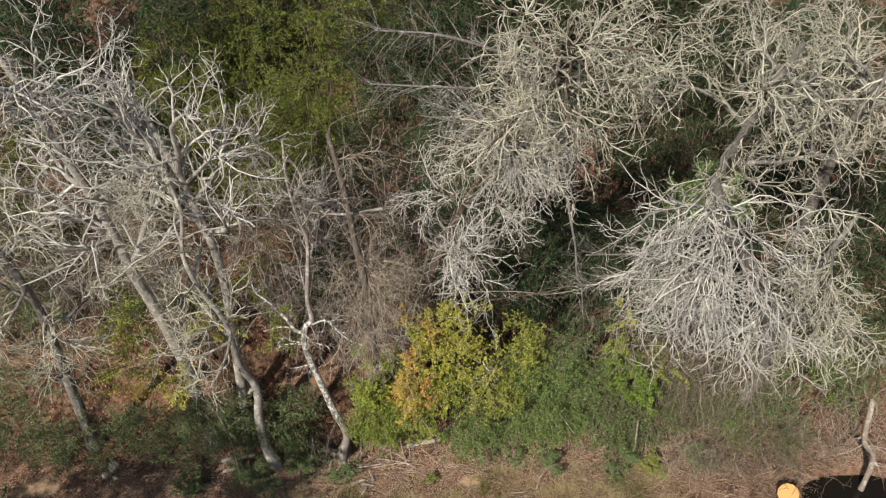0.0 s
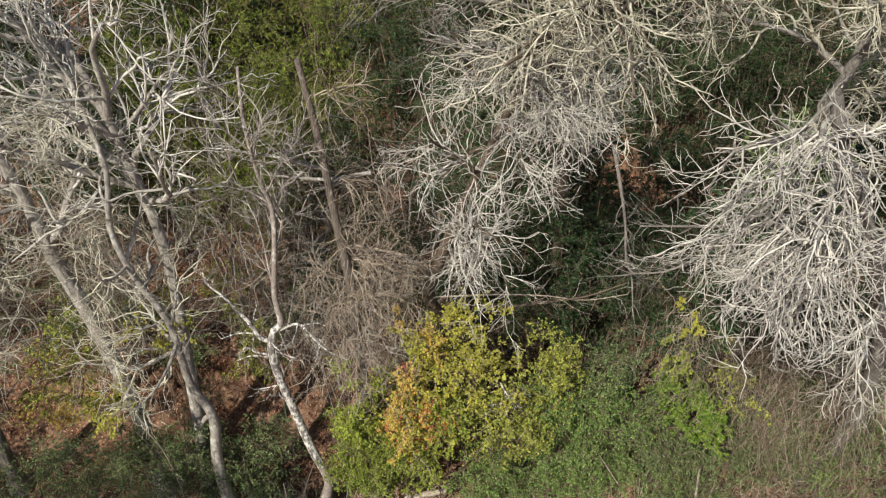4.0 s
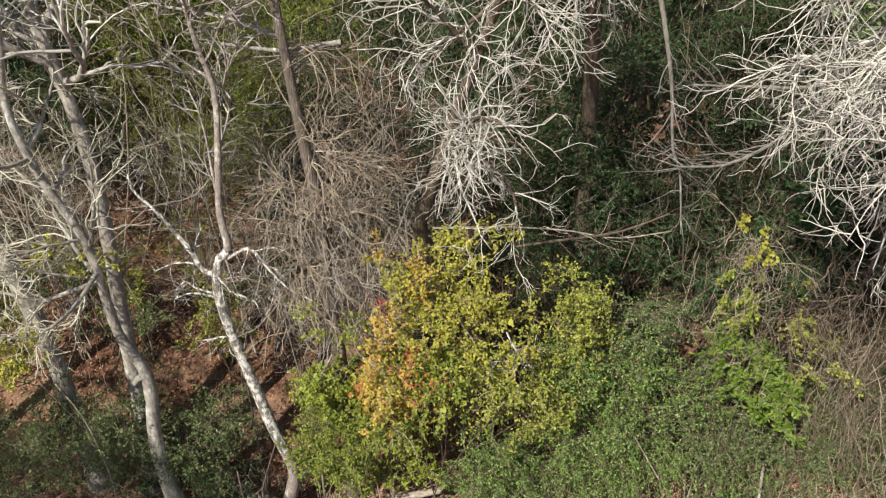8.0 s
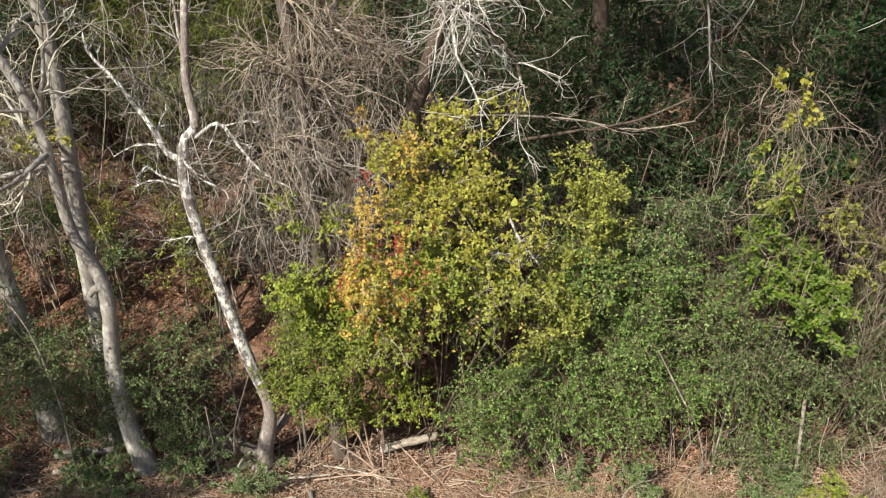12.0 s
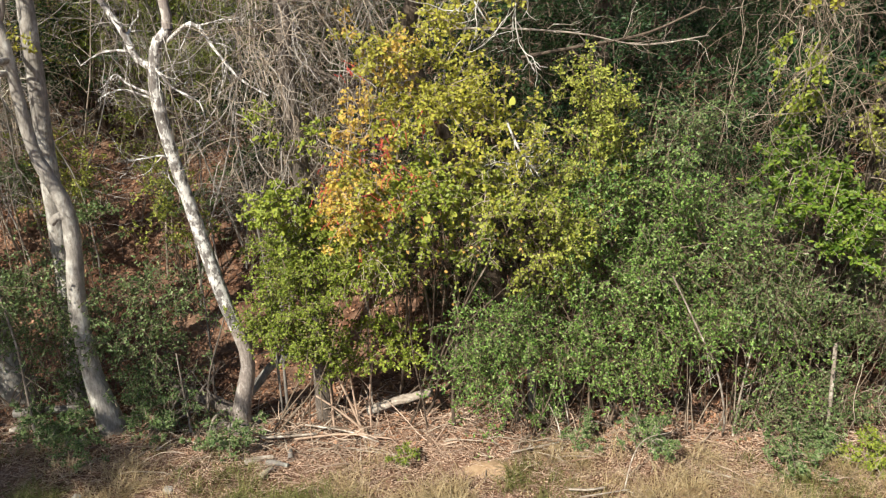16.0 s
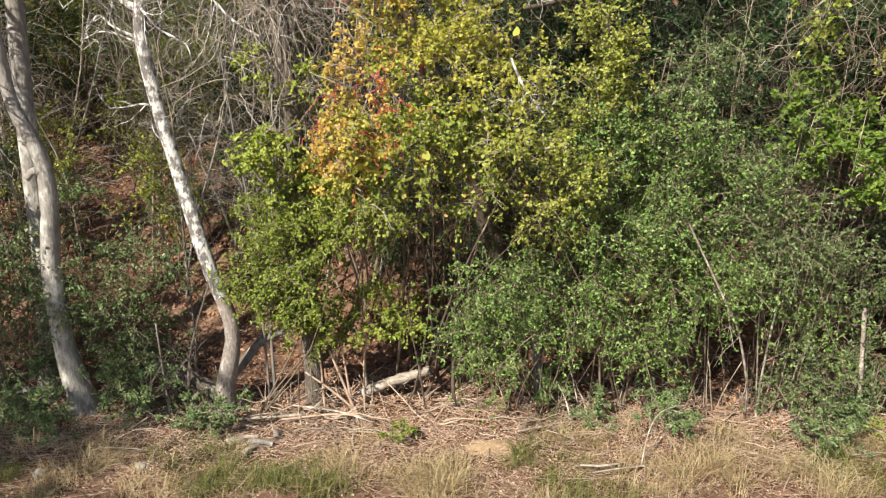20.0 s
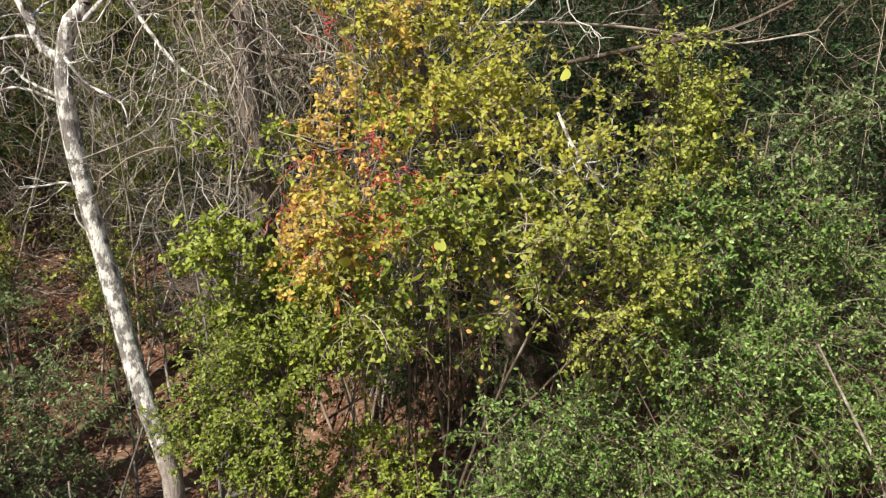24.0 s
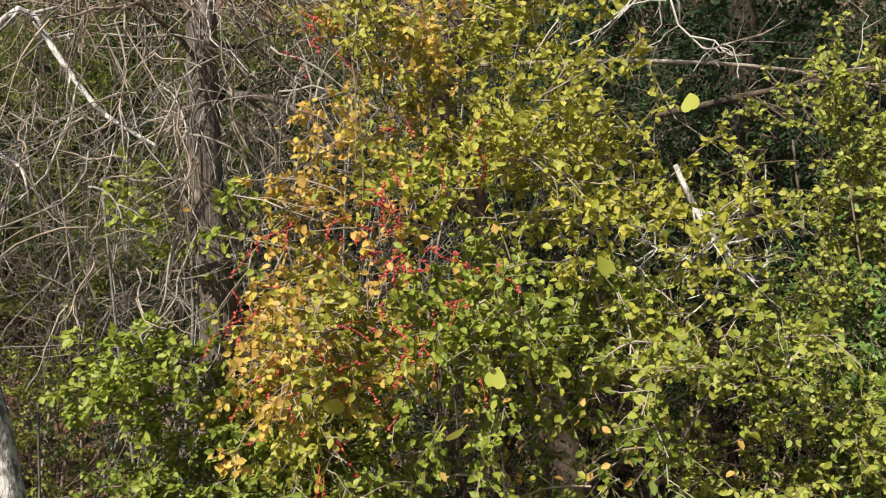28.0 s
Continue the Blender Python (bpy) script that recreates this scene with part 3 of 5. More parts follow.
yellow = shrub("autumn_holly", "tall yellow-green autumn shrub with orange leaves and red berried twigs", (0.55, 0.15), [
    ("yellow-green leaves", (0.8, -0.25, 4.72), (0.26, 0.3, 0.5), 130, 14, 0.042, 0.64, 0.3, 0.06, LEAF_YELLOW, 0.4),
    ("golden orange leaves", (0.1, -0.35, 4.5), (0.2, 0.25, 0.38), 50, 14, 0.042, 0.64, 0.3, 0.08, LEAF_ORANGE, 0.4),
    ("yellow-green leaves", (0.15, -0.3, 4.4), (0.25, 0.25, 0.4), 60, 14, 0.042, 0.64, 0.3, 0.08, LEAF_YELLOW, 0.4),
    ("yellow-green leaves", (0.66, -0.45, 4.05), (0.46, 0.4, 0.36), 230, 14, 0.042, 0.64, 0.3, 0.06, LEAF_YELLOW, 0.4),
    ("yellow-green leaves", (1.2, -0.5, 3.72), (0.32, 0.35, 0.42), 170, 14, 0.042, 0.64, 0.3, 0.08, LEAF_YELLOW, 0.4),
    ("golden orange leaves", (0.12, -0.85, 3.62), (0.36, 0.35, 0.48), 120, 13, 0.04, 0.64, 0.3, 0.14, LEAF_ORANGE, 0.35),
    ("yellow leaves", (0.25, -0.75, 3.55), (0.42, 0.4, 0.5), 130, 13, 0.042, 0.64, 0.3, 0.14, LEAF_YELLOW, 0.35),
    ("golden orange leaves", (-0.14, -0.8, 3.05), (0.32, 0.32, 0.4), 75, 13, 0.04, 0.64, 0.3, 0.2, LEAF_ORANGE, 0.3),
    ("yellow leaves", (-0.1, -0.7, 3.0), (0.38, 0.35, 0.4), 130, 13, 0.04, 0.64, 0.3, 0.16, LEAF_YELLOW, 0.35),
    ("lime leaves", (0.72, -0.8, 3.2), (0.55, 0.4, 0.34), 240, 14, 0.042, 0.64, 0.3, 0.1, LEAF_LIME, 0.4),
    ("lime leaves", (1.45, -0.65, 3.1), (0.45, 0.45, 0.4), 190, 14, 0.04, 0.64, 0.28, 0.1, LEAF_MID, 0.4),
    ("hanging lime leaves", (0.05, -0.65, 2.55), (0.42, 0.25, 0.26), 110, 13, 0.04, 0.62, 0.34, 0.24, LEAF_LIME, 0.3),
    ("hanging olive leaves", (1.1, -0.6, 2.6), (0.42, 0.3, 0.3), 70, 13, 0.04, 0.62, 0.36, 0.2, LEAF_OLIVE, 0.3),
    ("hanging olive leaves", (1.85, -0.5, 2.6), (0.4, 0.35, 0.4), 110, 13, 0.04, 0.62, 0.34, 0.18, LEAF_OLIVE, 0.3)], TWIG_TAN, 61, 9, 0.02, stem_mat=BARK_BROWN)
shrub("sapling_clump", "lime-green leafy sapling clump at the thicket's foot", (-0.8, 0.15), [
    ("lime leaves", (-0.95, -0.35, 3.65), (0.42, 0.2, 0.4), 60, 11, 0.045, 0.62, 0.28, 0.08, LEAF_LIME, 0.45),
    ("lime leaves", (-0.85, -0.45, 2.85), (0.36, 0.22, 0.35), 190, 12, 0.046, 0.6, 0.28, 0.08, LEAF_LIME, 0.45),
    ("olive-green leaves", (-0.7, -0.25, 2.25), (0.34, 0.3, 0.35), 340, 14, 0.034, 0.6, 0.26, 0.1, LEAF_OLIVE, 0.35),
    ("olive-green leaves", (-0.95, -0.25, 1.75), (0.36, 0.3, 0.4), 420, 16, 0.033, 0.58, 0.24, 0.06, LEAF_OLIVE, 0.45),
    ("olive-green leaves", (-0.85, -0.2, 1.3), (0.36, 0.28, 0.26), 320, 16, 0.032, 0.58, 0.24, 0.06, LEAF_OLIVE, 0.45),
    ("olive-green leaves", (-0.25, -0.4, 2.3), (0.36, 0.28, 0.36), 360, 14, 0.036, 0.6, 0.26, 0.14, LEAF_OLIVE, 0.4),
    ("lime leaves", (-0.42, -0.1, 1.2), (0.25, 0.22, 0.24), 150, 13, 0.034, 0.6, 0.24, 0.06, LEAF_OLIVE, 0.4),
    # next two clumps are added, mostly hidden, to keep sun out of the hollow
    ("olive-green leaves", (-0.8, 0.4, 2.05), (0.5, 0.28, 0.5), 420, 15, 0.036, 0.6, 0.26, 0.1, LEAF_OLIVE, 0.4),
    ("olive-green leaves", (-0.1, 0.45, 2.45), (0.5, 0.28, 0.3), 330, 15, 0.036, 0.6, 0.26, 0.1, LEAF_OLIVE, 0.4),
    ("lime leaves", (0.06, -0.05, 1.22), (0.36, 0.2, 0.15), 170, 12, 0.04, 0.6, 0.25, 0.1, LEAF_LIME, 0.45)], TWIG_BROWN, 62, 7, 0.012)
shrub("privet_shrub", "dense green privet shrub with arching sprays", (2.6, 0.1), [
    ("green leaves", (2.35, -0.25, 3.85), (0.36, 0.4, 0.42), 290, 15, 0.036, 0.6, 0.28, 0.06, LEAF_MID, 0.4),
    ("green leaves", (2.05, -0.4, 3.25), (0.34, 0.4, 0.4), 200, 15, 0.036, 0.6, 0.28, 0.08, LEAF_MID, 0.4),
    ("olive leaves", (2.0, -0.6, 2.7), (0.5, 0.3, 0.5), 190, 14, 0.038, 0.6, 0.3, 0.12, LEAF_MID, 0.4),
    ("dark green leaves", (3.25, -0.2, 3.7), (0.45, 0.35, 0.32), 190, 16, 0.036, 0.5, 0.36, 0.12, LEAF_GREEN, 0.35),
    ("green leaves", (2.75, -0.4, 3.0), (0.62, 0.45, 0.5), 520, 18, 0.036, 0.52, 0.34, 0.12, LEAF_PRIVET, 0.35),
    ("green leaves", (3.25, -0.5, 2.5), (0.6, 0.45, 0.5), 430, 21, 0.036, 0.48, 0.38, 0.15, LEAF_PRIVET, 0.3),
    ("green leaves", (2.6, -0.4, 2.0), (0.7, 0.4, 0.5), 403, 21, 0.036, 0.48, 0.38, 0.15, LEAF_PRIVET, 0.3),
    ("green leaves", (3.35, -0.35, 1.75), (0.6, 0.4, 0.5), 316, 21, 0.036, 0.48, 0.38, 0.15, LEAF_PRIVET, 0.3)], TWIG_BROWN, 63, 8, 0.013)
shrub("privet_shrub", "low green privet shrub spreading over dry ground", (1.6, -0.1), [
    ("green leaves", (1.42, -0.45, 1.5), (0.42, 0.35, 0.34), 288, 21, 0.036, 0.48, 0.40, 0.17, LEAF_PRIVET, 0.3),
    ("green leaves", (1.25, -0.5, 1.0), (0.26, 0.3, 0.18), 150, 21, 0.036, 0.48, 0.40, 0.17, LEAF_PRIVET, 0.3),
    ("green leaves", (2.85, -0.3, 1.2), (0.5, 0.3, 0.3), 220, 21, 0.036, 0.48, 0.36, 0.15, LEAF_PRIVET, 0.3),
    ("green leaves", (2.15, -0.3, 1.4), (0.5, 0.35, 0.4), 250, 21, 0.036, 0.48, 0.40, 0.17, LEAF_PRIVET, 0.3)], TWIG_BROWN, 64, 7, 0.011)
shrub("broadleaf_shrub", "bright green broad-leaved shrub in the thicket", (4.6, 0), [
    ("bright green leaves", (4.45, -0.6, 3.35), (0.5, 0.4, 0.38), 190, 13, 0.058, 0.5, 0.28, 0.05, LEAF_BRIGHT, 0.5),
    ("bright green leaves", (4.75, -0.55, 2.75), (0.4, 0.35, 0.35), 130, 13, 0.058, 0.5, 0.28, 0.05, LEAF_BRIGHT, 0.5)], TWIG_TAN, 65, 5, 0.012)
shrub("privet_shrub", "straggling green shrub mixed with bare stems", (4.6, 0.3), [
    ("green leaves", (4.1, -0.35, 2.3), (0.6, 0.45, 0.6), 403, 20, 0.038, 0.48, 0.44, 0.17, LEAF_GREEN, 0.3),
    ("green leaves", (4.5, -0.15, 1.5), (0.6, 0.35, 0.45), 216, 19, 0.038, 0.48, 0.44, 0.17, LEAF_PRIVET, 0.3),
    ("green leaves", (5.4, -0.2, 1.9), (0.7, 0.5, 0.8), 403, 18, 0.038, 0.48, 0.44, 0.17, LEAF_GREEN, 0.3),
    ("green leaves", (4.7, -0.5, 0.55), (0.6, 0.25, 0.25), 150, 18, 0.036, 0.48, 0.34, 0.13, LEAF_GREEN, 0.3),
    ("green leaves", (5.4, -0.1, 0.7), (0.7, 0.3, 0.3), 201, 18, 0.038, 0.48, 0.42, 0.17, LEAF_GREEN, 0.3)], TWIG_BROWN, 66, 7, 0.012)
shrub("privet_shrub", "green shrub laced with tan dry vines", (6.9, 0.1), [
    ("green leaves", (6.3, -0.2, 1.5), (0.7, 0.4, 0.7), 259, 19, 0.04, 0.48, 0.44, 0.17, LEAF_GREEN, 0.3),
    ("green leaves", (7.3, -0.4, 1.2), (0.7, 0.4, 0.6), 230, 19, 0.04, 0.48, 0.44, 0.17, LEAF_PRIVET, 0.3),
    ("vivid green leaves", (8.9, -0.2, 2.8), (0.8, 0.5, 0.7), 360, 13, 0.05, 0.55, 0.3, 0.08, LEAF_BRIGHT, 0.4),
    ("green leaves", (8.3, -0.5, 1.0), (0.8, 0.4, 0.5), 187, 19, 0.04, 0.48, 0.44, 0.17, LEAF_GREEN, 0.3)], TWIG_BROWN, 74, 8, 0.012)
right_far = shrub("privet_shrub", "dark green shrub by the clearing's corner", (7.2, 0.5), [
    ("green leaves", (6.6, 0, 2.0), (0.9, 0.6, 1.0), 345, 18, 0.042, 0.48, 0.46, 0.17, LEAF_GREEN, 0.3),
    ("green leaves", (7.9, 0, 1.8), (1.0, 0.6, 1.0), 345, 18, 0.042, 0.48, 0.46, 0.17, LEAF_GREEN, 0.3),
    ("green leaves", (7.2, 0.6, 3.4), (0.9, 0.6, 0.8), 380, 12, 0.042, 0.55, 0.32, 0.06, LEAF_DARK, 0.4)], TWIG_BROWN, 67, 9, 0.013)
shrub("privet_shrub", "dark green shrub in the shade of leaning trees", (-4.8, 0.3), [
    ("dark green leaves", (-4.6, -0.1, 1.7), (0.75, 0.45, 0.8), 520, 18, 0.042, 0.48, 0.50, 0.17, LEAF_GREEN, 0.3),
    ("dark green leaves", (-5.8, 0, 1.5), (0.7, 0.45, 0.6), 273, 18, 0.042, 0.48, 0.50, 0.17, LEAF_GREEN, 0.3),
    ("dark green leaves", (-3.95, 0.4, 1.5), (0.4, 0.3, 0.6), 220, 18, 0.042, 0.48, 0.48, 0.17, LEAF_GREEN, 0.3),
    ("dark green leaves", (-4.1, 0.3, 0.8), (0.5, 0.4, 0.6), 187, 18, 0.042, 0.48, 0.50, 0.17, LEAF_GREEN, 0.3)], TWIG_BROWN, 68, 8, 0.012)
shrub("privet_shrub", "feathery dark green shrub between two pale trunks", (-2.7, 0.4), [
    ("dark green leaves", (-2.75, 0.35, 1.7), (0.22, 0.25, 0.65), 170, 17, 0.04, 0.48, 0.4, 0.12, LEAF_GREEN, 0.3),
    ("dark green leaves", (-2.85, 0.3, 0.9), (0.3, 0.3, 0.5), 190, 17, 0.04, 0.48, 0.4, 0.12, LEAF_GREEN, 0.3),
    ("dark green leaves", (-2.6, 0.1, 0.4), (0.45, 0.3, 0.3), 160, 17, 0.036, 0.48, 0.34, 0.1, LEAF_GREEN, 0.3)], TWIG_BROWN, 69, 7, 0.01)
bank_bush = shrub("bank_shrub", "olive-leaved straggling shrub on the shaded bank", (-3.4, 3.9), [
    ("olive leaves", (-3.5, 3.7, 2.8), (0.7, 0.5, 0.5), 150, 12, 0.045, 0.55, 0.36, 0.08, LEAF_MID, 0.4),
    ("olive leaves", (-3.0, 4.0, 2.3), (0.6, 0.4, 0.4), 110, 12, 0.045, 0.55, 0.36, 0.08, LEAF_GREEN, 0.4)], TWIG_BROWN, 77, 8, 0.012, group="shrubs on the bank")
for x, y, a in ((-5.2, 3.2, 120), (-1.8, 4.0, 200), (-6.6, 3.0, 40), (-3.1, 2.7, 60), (-4.5, 2.6, 280)):
    copy_thing(bank_bush, pose(x, y, gz(x, y) - 0.02, 0, 0, a))
shrub("privet_shrub", "green shrub at the dim edge of the wood", (-7.6, 0.2), [
    ("green leaves", (-7.3, 0, 1.2), (0.9, 0.5, 0.7), 302, 17, 0.042, 0.48, 0.50, 0.17, LEAF_GREEN, 0.3),
    ("green leaves", (-8.9, 0.3, 1.3), (0.9, 0.6, 0.7), 302, 17, 0.042, 0.48, 0.50, 0.17, LEAF_GREEN, 0.3)], TWIG_BROWN, 70, 8, 0.012)
shrub("autumn_vine", "sparse yellow-green vine leaves over dry twigs", (3.9, 0.0), [
    ("yellow leaves", (4.05, -1.0, 5.15), (0.16, 0.1, 0.5), 34, 8, 0.046, 0.8, 0.26, 0.7, LEAF_YELLOW, 0.3),
    ("yellow-green leaves", (4.5, -0.8, 4.4), (0.6, 0.25, 0.7), 90, 8, 0.046, 0.7, 0.28, 0.5, LEAF_LIME, 0.3),
    ("olive leaves", (5.0, -0.6, 3.6), (0.7, 0.3, 0.6), 130, 10, 0.045, 0.6, 0.3, 0.15, LEAF_MID, 0.4),
    ("dark green leaves", (4.2, -0.2, 4.0), (0.7, 0.4, 0.6), 200, 11, 0.05, 0.55, 0.3, 0.1, LEAF_DARK, 0.4)], TWIG_TAN, 90, 6, 0.008, "vine")
shrub("evergreen_tree", "tall dark evergreen tree half hidden by bare branches", (5.5, 0.8), [
    ("dark glossy leaves", (5.4, 0.2, 4.6), (0.8, 0.6, 0.8), 420, 12, 0.075, 0.45, 0.42, 0.04, LEAF_DARK, 0.45),
    ("dark glossy leaves", (5.4, -0.1, 6.0), (0.7, 0.6, 0.8), 420, 12, 0.075, 0.45, 0.42, 0.04, LEAF_DARK, 0.45),
    ("dark glossy leaves", (5.4, -0.4, 7.2), (0.5, 0.5, 0.6), 240, 12, 0.075, 0.45, 0.42, 0.04, LEAF_GREEN, 0.45)], TWIG_BROWN, 76, 6, 0.04, "tree", stem_mat=BARK_BROWN)
for x, y, a in ((10.1, 0.7, 50), (11.7, 1.3, 160), (10.9, 2.0, 250)):
    copy_thing(right_far, pose(x, y, gz(x, y) - 0.02, 0, 0, a))
edge_left = shrub("privet_shrub", "straggling olive-green undergrowth on the bank", (-9.6, 1.6), [
    ("olive leaves", (-9.0, 1.6, 1.9), (1.2, 0.7, 0.8), 259, 16, 0.045, 0.48, 0.54, 0.17, LEAF_GREEN, 0.3),
    ("olive leaves", (-10.8, 1.0, 1.5), (1.0, 0.7, 0.8), 320, 10, 0.045, 0.5, 0.4, 0.08, LEAF_MID, 0.4)], TWIG_BROWN, 75, 9, 0.014)
for x, y in ((-7.0, 2.8), (-12.6, 2.2), (-9.4, 3.6)):
    copy_thing(edge_left, pose(x, y, gz(x, y) - 0.02, 0, 0, 40 * x))
shrub("autumn_vine", "yellow autumn leaves climbing the pale trees", (-4.1, 0.4), [
    ("yellow leaves", (-4.7, -0.3, 3.4), (0.6, 0.4, 0.35), 120, 9, 0.05, 0.6, 0.3, 0.1, LEAF_YELLOW, 0.4),
    ("yellow leaves", (-3.9, -0.2, 4.8), (0.4, 0.3, 0.6), 70, 8, 0.045, 0.6, 0.3, 0.1, LEAF_YELLOW, 0.4),
    ("yellow leaves", (-5.8, -0.1, 3.0), (0.4, 0.4, 0.4), 60, 8, 0.05, 0.6, 0.3, 0.1, LEAF_ORANGE, 0.4)], TWIG_TAN, 71, 4, 0.008, "vine")
for x0, y0, w_, h_, sd, mat_ in ((-1.75, -0.5, 0.3, 0.16, 81, LEAF_GREEN), (3.08, -0.75, 0.3, 0.26, 82, LEAF_GREEN), (4.95, -0.6, 0.3, 0.18, 83, LEAF_GREEN), (2.05, 0.05, 0.14, 0.15, 84, LEAF_PRIVET), (-3.9, -0.35, 0.5, 0.22, 85, LEAF_GREEN), (-2.6, -0.3, 0.4, 0.22, 86, LEAF_GREEN), (5.6, -0.9, 0.3, 0.15, 87, LEAF_LIME), (-5.2, -0.5, 0.5, 0.25, 88, LEAF_GREEN), (6.6, -0.8, 0.5, 0.3, 89, LEAF_GREEN), (2.3, -0.4, 0.14, 0.12, 181, LEAF_GREEN), (4.6, -1.0, 0.22, 0.1, 182, LEAF_GREEN), (0.35, -0.85, 0.07, 0.04, 184, LEAF_OLIVE), (-3.3, -0.75, 0.22, 0.08, 190, LEAF_GREEN)):
    shrub("seedling_clump", "small dark green seedling clump on the litter", (x0, y0), [("green leaves", (x0, y0, h_ + 0.08), (w_, w_ * 0.7, h_), int(720 * w_), 12, 0.032, 0.5, 0.13, 0.03, mat_, 0.4)], TWIG_TAN, sd, 4, 0.006, "plant", "seedlings on the litter", root=0.1)

# evergreen understorey behind the edge, plus unseen ones added for shade
ever = shrub("evergreen_shrub", "dark evergreen shrub under the leafless trees", (3.2, 2.4), [
    ("dark leaves", (3.0, 2.0, 4.2), (0.9, 0.7, 1.3), 420, 11, 0.055, 0.45, 0.5, 0.05, LEAF_DARK, 0.45),
    ("dark leaves", (3.6, 2.0, 2.6), (1.1, 0.8, 1.2), 420, 11, 0.055, 0.45, 0.5, 0.05, LEAF_DARK, 0.45)], TWIG_BROWN, 72, 8, 0.02, group="evergreens of the wood")
rng = np.random.default_rng(8)
hill_row = [(-12 + 1.55 * q, 10.2 + 1.2 * math.sin(q * 2.3) + (2.2 if -5 < -12 + 1.55 * q < -1 else 0), 1.5) for q in range(17)]
# the three after hill_row are unseen, added front left to block the sun
for x, y, s in (*hill_row, (-9.2, -8.4, 2.0), (-10.6, -7.4, 2.0), (-11.6, -5.6, 1.8), (-8.6, 7.2, 1.4), (-7.2, 6.4, 1.3), (-6.2, 7.6, 1.4), (-10, 6.6, 1.4), (-5.9, 10, 1.5), (0.2, 3.2, 0.9), (-1.2, 4.6, 1.0), (-2.2, 3.4, 0.6), (1.2, 4.8, 1.1), (-6.6, 5, 1.0), (2.7, 5.8, 1.2), (4.3, 2.6, 0.9), (6.6, 4.8, 1.1), (0.2, 7.6, 1.2), (4.5, 8.6, 1.3), (9.6, 4.4, 1.1), (-5.8, 9.2, 1.2), (-9.6, 10, 1.2), (14, 5.5, 1.2), (13.6, 1.8, 1.0), (10, 12, 1.3), (5.6, 2.3, 1.0), (7.6, 3.0, 1.1), (1.9, 3.4, 0.9), (9.8, 2.2, 1.0), (4.2, 4.2, 1.2), (8.4, 6.4, 1.2), (1.2, 6.3, 1.0), (-9.2, 3.6, 0.8), (11.8, 4.5, 1.1), (6.2, 7.4, 1.1), (3.2, 11, 1.2), (12, 9, 1.3),
                (-7.8, 7.6, 0.9), (-12.5, 7, 1.0), (-4.2, 12.5, 1.1), (7, 17, 1.3), (-10, 13, 1.1), (0.3, 16, 1.2), (14.5, 13, 1.3), (-15, 12, 1.1), (-6, 18, 1.2), (11, 20, 1.3)):
    copy_thing(ever, pose(x, y, gz(x, y) - 0.02, 0, 0, rng.uniform(0, 360)) @ Matrix.Diagonal((s, s, s * rng.uniform(0.8, 1.2), 1)))
# small copies at x 0.2 to 1.7 are added to stand in for the hollow's shade
for x, y, s in ((0.25, 2.0, 0.45), (1.1, 1.9, 0.5), (2.9, 2.9, 1.2), (0.7, 2.7, 0.65), (1.7, 2.5, 0.7), (9.2, 1.6, 0.9), (8.0, 1.4, 0.8), (10.2, 5.6, 1.3), (11.2, 3.0, 1.2), (7.0, 1.6, 0.8), (12.4, 6.4, 1.3), (9.0, 8.6, 1.3), (7.6, 9.6, 1.3), (8.2, 7.4, 1.2), (10.4, 8.0, 1.3), (3.4, 3.6, 0.9), (2.6, 4.6, 1.0), (4.8, 3.2, 0.9), (3.0, 9.4, 1.5), (1.5, 9.0, 1.4), (4.6, 10.0, 1.6), (2.2, 12.4, 1.7), (3.8, 13.4, 1.7), (5.6, 12.6, 1.6)):
    copy_thing(ever, pose(x, y, gz(x, y) - 0.02, 0, 0, 70 * x) @ Matrix.Diagonal((s, s, s, 1)))
# unseen tall copy, added to throw shade on the left trunks and ground
for x, y, s in ((-7.35, -6.4, 1.78),):
    copy_thing(ever, pose(x, y, gz(x, y) - 0.02, 0, 0, 50 * x) @ Matrix.Diagonal((s, s, s, 1)))
cedar = shrub("cedar", "yellow-green cedar below the leafless crowns", (-3.4, 7.2), [
    ("cedar sprays", (-3.4, 7.2, 5.3), (0.8, 0.8, 1.4), 420, 13, 0.07, 0.25, 0.55, 0.08, LEAF_CEDAR, 0.3),
    ("cedar sprays", (-3.2, 7.1, 3.6), (1.4, 1.3, 1.2), 620, 13, 0.07, 0.25, 0.6, 0.08, LEAF_CEDAR, 0.3)], TWIG_BROWN, 73, 6, 0.03, "tree", "cedars of the wood")
for x, y in ((-5.1, 6.6), (-3.9, 8.9), (-6.0, 7.4), (-2.4, 6.2), (-1.9, 9.4), (-4.6, 10.4), (-5.4, 8.2), (-9.6, 5.5), (-3.2, 12.6), (-0.6, 12.4)):
    copy_thing(cedar, pose(x, y, gz(x, y) - 0.02, 0, 0, rng.uniform(0, 360)) @ Matrix.Diagonal((1.1, 1.1, 1.15, 1)))

